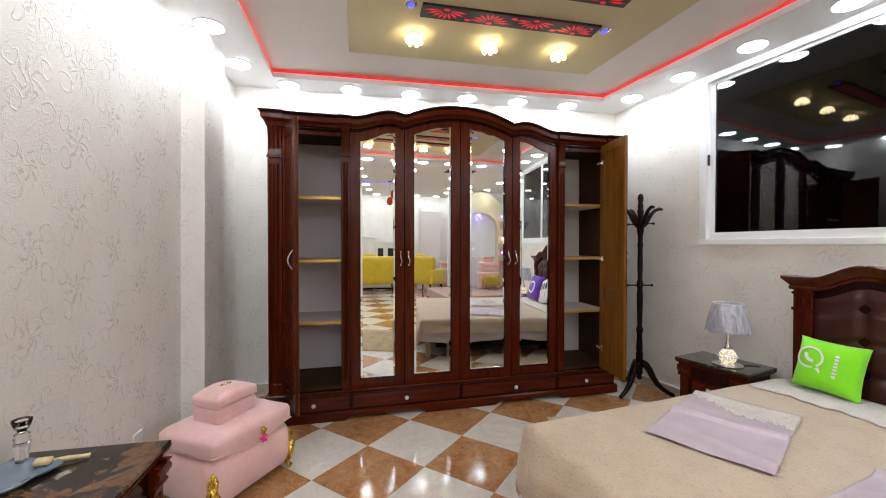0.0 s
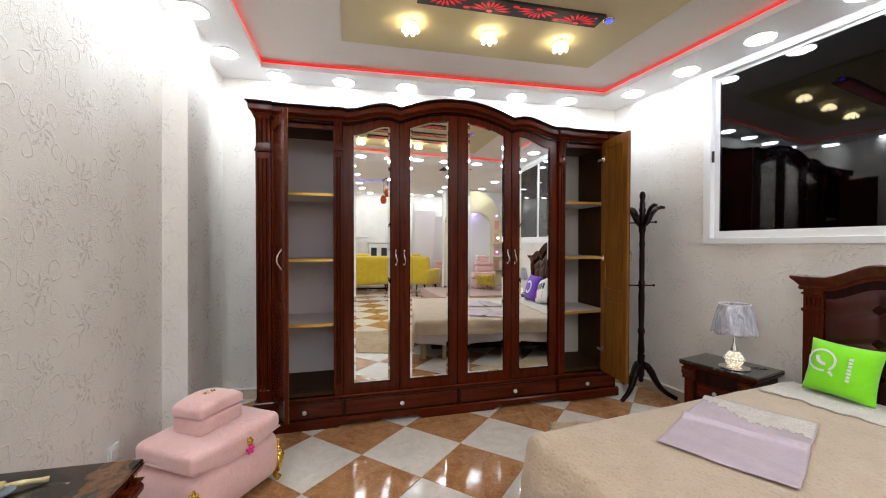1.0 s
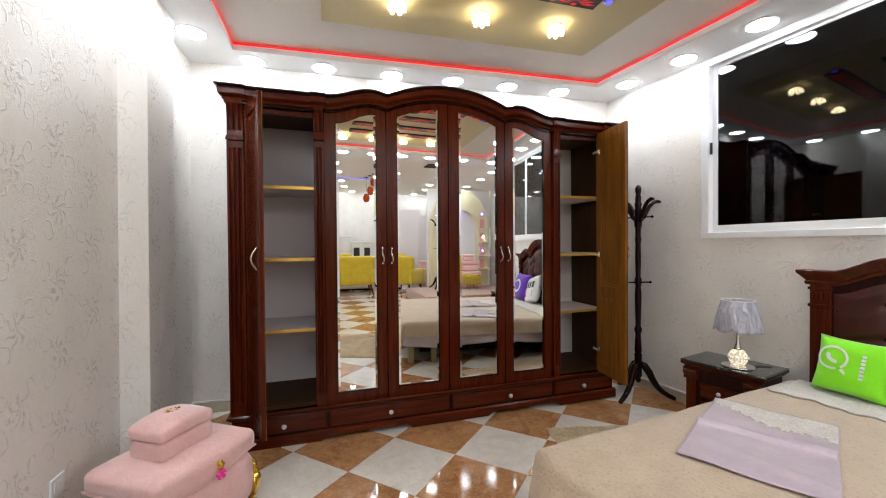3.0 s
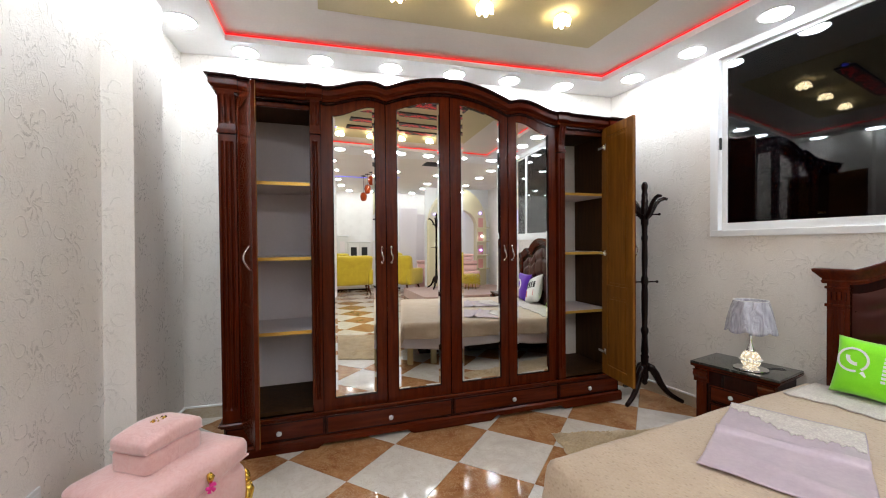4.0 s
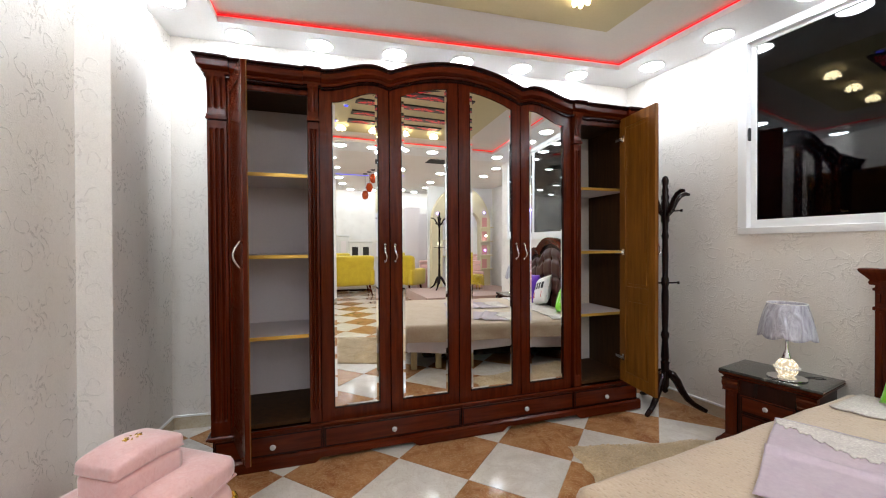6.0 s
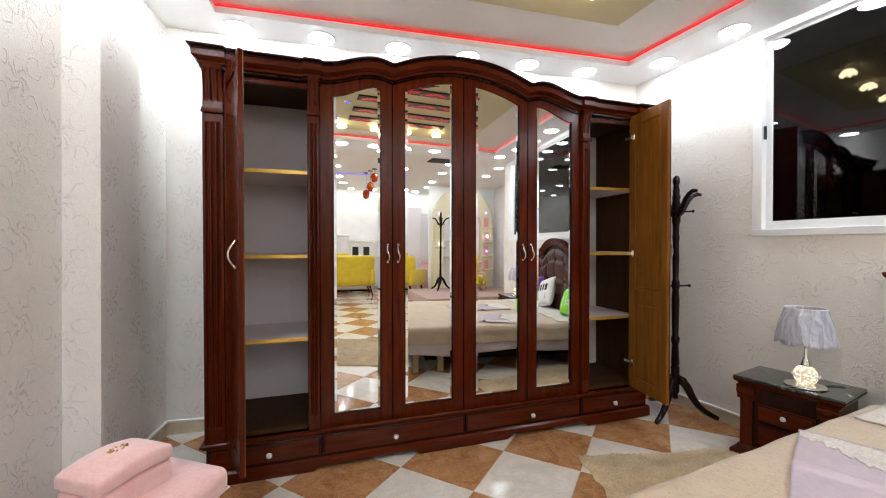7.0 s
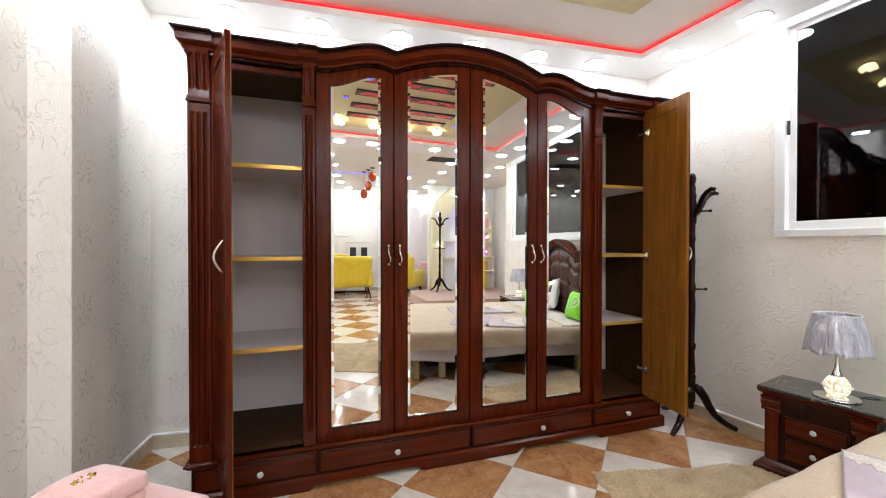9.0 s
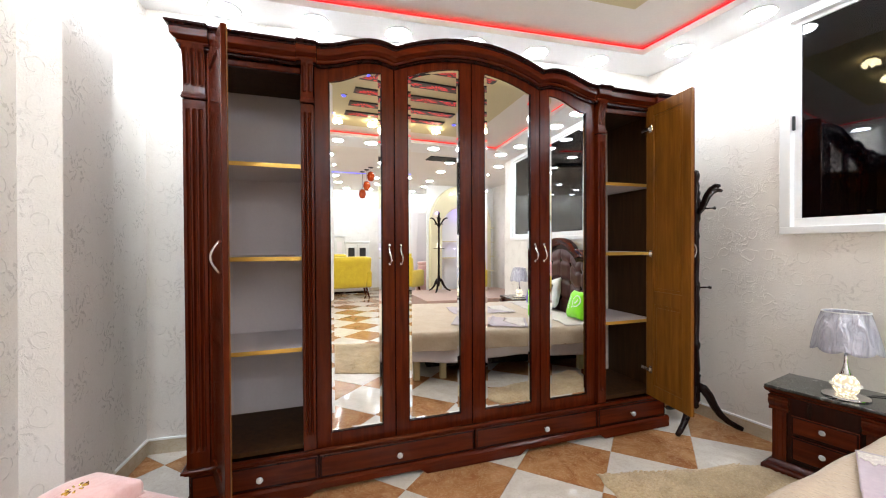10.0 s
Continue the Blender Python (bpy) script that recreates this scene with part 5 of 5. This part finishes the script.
# ---- rugs ----
def rug(m, L, W, label, seed, tufts):
    """Shaggy rug: a thick uneven backing and a pile of leaning tufts."""
    th = thing("rug", m, label, "rug")
    rng = random.Random(int(seed))

    def edge(u, v):
        x, y = (u - 0.5) * L, (v - 0.5) * W
        e = 0.05 * noise.noise(Vector((u * 5 + seed, v * 5, 0)))
        return x + e, y + e * 0.7

    def f(u, v):
        x, y = edge(u, v)
        k = min(u, 1 - u, v, 1 - v)
        return (x, y, 0.005 + min(0.012, 0.2 * k) + 0.003 * noise.noise(Vector((x * 30, y * 30, seed))) * min(1, 20 * k))
    part("backing", slab(bmesh.new(), 50, 40, f, 0.004), RUG, th, "", True)
    vs, fs = [], []
    for _ in range(tufts):
        u, v = rng.random(), rng.random()
        x, y, z = f(u, v)
        flow = 3.0 * noise.noise(Vector((x * 2.5, y * 2.5, seed + 5))) + rng.uniform(-0.8, 0.8)
        d = Vector((math.cos(flow), math.sin(flow), 0)) * rng.uniform(0.016, 0.032)
        o = Vector((-math.sin(flow), math.cos(flow), 0)) * rng.uniform(0.003, 0.006)
        p = Vector((x, y, max(0.003, z - 0.004)))
        h = rng.uniform(0.004, 0.011)
        n = len(vs)
        vs += [p - o, p + o, p + d * 0.55 + o * 0.8 + Vector((0, 0, h)), p + d * 0.55 - o * 0.8 + Vector((0, 0, h)), p + d + Vector((0, 0, h * 0.75))]
        fs += [(n, n + 1, n + 2, n + 3), (n + 3, n + 2, n + 4)]
    me = bpy.data.meshes.new("shag")
    me.from_pydata(vs, [], fs)
    me.materials.append(RUG)
    pile = new("shag", me)
    pile.parent = th
    tagged(pile, "long matted beige-brown pile", kind="stuff")
    return th


rug(pose(1.98, 2.40, 0.0, 0, 0, -12), 1.15, 0.62, "shaggy beige-brown rug between wardrobe and bed", 1.0, 9000)
rug(pose(0.45, 0.75, 0.0, 0, 0, 20), 1.05, 1.15, "shaggy beige-brown rug at the foot of the bed", 4.0, 9000)


# ---- far showroom ----
def armchair(m, w, label, group):
    th = thing("armchair" if w < 1 else "sofa", m, label, "armchair" if w < 1 else "sofa", group)
    d = 0.78
    part("seat", soft_box(w - 0.2, d - 0.2, 0.20, 0.05, 8), MUSTARD, th, "", True).matrix_basis = pose(0, -0.05, 0.24)
    bk = soft_box(w, 0.20, 0.76, 0.08, 10, 0, 0.003)
    for v in bk.verts:
        v.co.y += 0.12 * v.co.z - 0.10 * (2 * v.co.x / w) ** 2
        v.co.x *= 0.94 + 0.06 * v.co.z
    part("backrest", bk, MUSTARD, th, "", True).matrix_basis = pose(0, d / 2 - 0.14, 0.24)
    for s in (-1, 1):
        part("arm", soft_box(0.15, d - 0.1, 0.42, 0.06, 8), MUSTARD, th, "", True).matrix_basis = pose(s * (w / 2 - 0.08), -0.02, 0.24)
        for y in (-0.28, 0.28):
            part("leg", tube(bmesh.new(), [(s * (w / 2 - 0.14), y * 0.9, 0.25), (s * (w / 2 - 0.07), y * 1.05, 0.0)], [0.028, 0.014], 10), MAHOG, th, "", True)
    part("cushion_pad", soft_box(w * 0.42, 0.14, 0.34, 0.06, 8), MUSTARD, th, "", True).matrix_basis = pose(-0.12, 0.08, 0.72, -10)
    return th


armchair(pose(0.68, -4.45, 0, 0, 0, 0), 1.62, "mustard yellow velvet sofa on wooden legs", "yellow seating")
armchair(pose(2.28, -4.25, 0, 0, 0, 48), 0.86, "mustard yellow velvet armchair on wooden legs", "yellow seating")

GREYWHITE = mat("white_lacquer", 0.3, 0, (0.72, 0.70, 0.68))


def panel_cabinet(x, y, w, d, h, label, doors=2):
    th = thing("cabinet", pose(x, y, 0), label, "cabinet")
    part("body", bx(-w / 2, w / 2, -d / 2, d / 2, 0.05, h, 0.006), GREYWHITE, th)
    part("plinth", bx(-w / 2 + 0.03, w / 2 - 0.03, -d / 2 + 0.03, d / 2 - 0.03, 0.0, 0.0495), EBONY, th)
    part("crown", bx(-w / 2 - 0.02, w / 2 + 0.02, -d / 2, d / 2 + 0.025, h + 0.0005, h + 0.05, 0.01), GREYWHITE, th)
    for k in range(doors):
        a = -w / 2 + 0.02 + (w - 0.04) * k / doors
        b = a + (w - 0.04) / doors - 0.008
        dd = part("door", bx(a, b, d / 2 + 0.001, d / 2 + 0.018, 0.08, h - 0.03, 0.004), GREYWHITE, th)
        part("glass", bx(a + 0.06, b - 0.06, d / 2 + 0.0185, d / 2 + 0.021, 0.55, h - 0.12), CUT if doors == 2 else LAMINATE, dd, "dark door inset")
    return th


panel_cabinet(1.25, -5.34, 0.62, 0.42, 1.32, "white lacquered cabinet with dark glazed doors")
panel_cabinet(0.55, -5.36, 0.80, 0.42, 1.48, "tall white lacquered cabinet with panelled doors", 3)
b = thing("board", pose(2.55, -5.10, 0, -7, 0, 4), "tall grey-white furniture panel leaning on the wall", "board", "leaning panels")
part("face", bx(-0.30, 0.30, -0.02, 0.02, 0.0, 2.30, 0.006), LAMINATE, b)
part("edge", bx(-0.36, -0.302, -0.03, 0.02, 0.0, 2.42, 0.006), GREYWHITE, b)
b2 = thing("board", pose(2.98, -5.20, 0, -6, 0, -6), "narrow grey furniture panel leaning on the wall", "board", "leaning panels")
part("face", bx(-0.16, 0.16, -0.02, 0.02, 0.0, 2.15, 0.006), LAMINATE, b2)

# arched niche wall with shelves
NICHE_PINK = plaster("pink_niche_paint", (0.70, 0.32, 0.30))
NICHE_CREAM = plaster("cream_niche_paint", (0.72, 0.64, 0.42))
NICHE_BLUE = glow("niche_blue", (0.25, 0.18, 1.0), 30.0, (0.05, 0.05, 0.4))
niche = thing("wall_niche", pose(3.62, -3.75, 0), "cream arched wall niche with open shelves and blue light", "niche")
niche["kind"] = "structure"
bm = bmesh.new()
R0, R1, ZC, n = 0.52, 0.80, 1.75, 24
for i in range(n):
    a, c = math.pi * i / n, math.pi * (i + 1) / n
    q = [(R0 * math.cos(a), ZC + R0 * math.sin(a) * 0.85), (R1 * math.cos(a), ZC + R1 * math.sin(a) * 1.25), (R1 * math.cos(c), ZC + R1 * math.sin(c) * 1.25), (R0 * math.cos(c), ZC + R0 * math.sin(c) * 0.85)]
    fr = [bm.verts.new((x, 0.10, z)) for x, z in q]
    bk = [bm.verts.new((x, -0.10, z)) for x, z in q]
    bm.faces.new(fr)
    for k in range(4):
        bm.faces.new((fr[k], bk[k], bk[(k + 1) % 4], fr[(k + 1) % 4]))
for s in (-1, 1):
    box(bm, *sorted((s * R0, s * R1)), -0.10, 0.10, 0.2, ZC)
part("arch", bm, NICHE_CREAM, niche)
part("back", bx(-0.85, 0.95, -0.14, -0.101, 0.0, 2.75), WHITE, niche)
for k in range(4):
    z = 0.65 + 0.36 * k
    part("recess", bx(0.565, 0.70, 0.1005, 0.104, z, z + 0.24), NICHE_PINK, niche, "pink shelf recess")
    part("shelf", bx(0.54, 0.84, 0.08, 0.22, z - 0.03, z - 0.005, 0.004), NICHE_CREAM, niche)
for k in range(2):
    part("inner_shelf", bx(-0.50, -0.15, -0.09, 0.12, 0.95 + 0.4 * k, 0.975 + 0.4 * k, 0.004), NICHE_CREAM, niche)
part("blue_lamp", lathe(bmesh.new(), [(0.02, 0), (0.045, -0.01), (0.02, -0.03)], 14, pose(0.0, 0.0, 2.14)), NICHE_BLUE, niche, "glowing blue lamp")
for k, (x, z) in enumerate(((-0.66, 2.05), (-0.3, 2.52), (0.62, 2.1), (0.66, 1.5), (0.64, 1.12), (-0.62, 1.3), (-0.2, 1.2))):
    part("fairy_bulb", lathe(bmesh.new(), [(0.003, -0.016), (0.014, -0.008), (0.014, 0.006), (0.003, 0.014)], 10, pose(x, 0.12, z)), LED_WHITE if k % 2 else NICHE_BLUE, niche, "tiny glowing bulb")

PLAT = tagged(part("platform", bx(2.15, 4.58, -3.64, -1.85, -0.003, 0.2, 0.006), fabric("dusty_pink_carpet", (0.34, 0.20, 0.16), (0.44, 0.28, 0.22))), kind="structure")
copy_thing(rack_1, pose(2.86, -3.2, 0.2, 0, 0, 10))
for x, y, z, sx, sy, sz in ((3.0, -4.55, 0.0, 0.6, 0.42, 0.62), (2.96, -4.58, 0.62, 0.40, 0.30, 0.22), (3.72, -3.3, 0.2, 0.55, 0.42, 0.42), (3.72, -3.32, 0.62, 0.44, 0.34, 0.26), (3.72, -3.33, 0.88, 0.30, 0.24, 0.16)):
    t = thing("ottoman", pose(x, y, z, 0, 0, 8), "pink velvet storage box stacked with others", "ottoman", "stacked pink boxes")
    part("base", soft_box(sx, sy, sz * 0.6, 0.03, 6), PINK, t, "", True)
    part("lid", soft_box(sx + 0.02, sy + 0.02, sz * 0.4, 0.03, 6), PINK, t, "padded lid", True).matrix_basis = pose(0, 0, sz * 0.6)

st = thing("stool", pose(3.62, -2.85, 0.2), "round stool with shaggy yellow fur seat", "stool")
bm = bmesh.new()
rng = random.Random(4)
for k in range(420):
    a, z = rng.uniform(0, 2 * math.pi), rng.uniform(0.14, 0.36)
    r = 0.20 + rng.uniform(-0.02, 0.02)
    if k % 3 == 0:
        r, z = rng.uniform(0, 0.2), 0.35
    tube(bm, [(r * 0.8 * math.cos(a), r * 0.8 * math.sin(a), z), (r * math.cos(a), r * math.sin(a), z + 0.01), (r * 1.12 * math.cos(a + 0.1), r * 1.12 * math.sin(a + 0.1), z - 0.04)], [0.012, 0.011, 0.003], 4)
part("fur_seat", bm, MUSTARD, st, "", True)
part("core", lathe(bmesh.new(), [(0.15, 0.14), (0.19, 0.2), (0.19, 0.32), (0.12, 0.36)], 20), MUSTARD, st, "", True)
for k in range(4):
    a = radians(45 + 90 * k)
    part("leg", tube(bmesh.new(), [(0.11 * math.cos(a), 0.11 * math.sin(a), 0.16), (0.14 * math.cos(a), 0.14 * math.sin(a), 0.0)], [0.014, 0.009], 8), GOLD, st, "", True)

AMBER = mat("amber_glass", 0.06, 0, (0.30, 0.05, 0.012), Emission_Strength=0.08, Transmission_Weight=0.4)
bsdf(AMBER).inputs["Emission Color"].default_value = (1.0, 0.10, 0.02, 1)
pend = thing("pendant_lamp", pose(1.08, -2.5, SOFFIT), "cluster of three amber glass pendant lamps", "pendant lamp")
for x, y, z in ((0.06, 0.25, -0.17), (0.02, 0.0, -0.32), (-0.03, -0.25, -0.45)):
    rd = part("cord", tube(bmesh.new(), [(x, y, 0), (x, y, z + 0.08)], 0.004, 6), BLACK, pend)
    part("canopy", lathe(bmesh.new(), [(0.05, -0.012), (0.05, 0.0)], 14, pose(x, y, 0)), BLACK, rd)
    part("glass", lathe(bmesh.new(), [(0.02, z - 0.10), (0.055, z - 0.08), (0.075, z), (0.055, z + 0.07), (0.02, z + 0.09)], 18, pose(x, y, 0)), AMBER, rd, "amber glass shade", True)

# closed black plate below the uncut ceiling, painted darkness of an opening
bm = bx(-0.28, 0.28, -0.16, 0.16, -0.014, -0.0015, 0.0)
black_plate = part("ceiling_hatch", bm, BLACK)
black_plate.matrix_basis = pose(2.20, -1.05, SOFFIT)
tagged(black_plate, "black plate on the ceiling, its colour standing for the dark of an open hatch", "ceiling hatch")

# ---- floor tiles ----
P, Q = 0.33, 0.33
SIDE = 0.4667 - 0.003
bm = bx(-SIDE / 2, SIDE / 2, -SIDE / 2, SIDE / 2, -0.010, 0.0, 0.0015)
me = bpy.data.meshes.new("tile")
bmesh.ops.recalc_face_normals(bm, faces=bm.faces)
bm.to_mesh(me)
bm.free()
meshes = {}
for key, mt in (("w", TILE_WHITE), ("b", TILE_BROWN)):
    meshes[key] = me.copy()
    meshes[key].materials.append(mt)
for i in range(-6, 14):
    for j in range(-27, 4):
        if (i + j) % 2 == 0:
            continue
        x, y = 0.42 + P * i, 3.01 + Q * j
        if x < -1.35 or x > 4.85 or y > 4.05 or y < -5.75:
            continue
        if y > -1.2 and x > right_x(y) + 0.3:
            continue
        t = new("tile", meshes["w" if i % 2 == 0 else "b"])
        t.parent = floor
        t.matrix_basis = pose(x, y, 0, 0, 0, 45 + 90 * random.randrange(4))
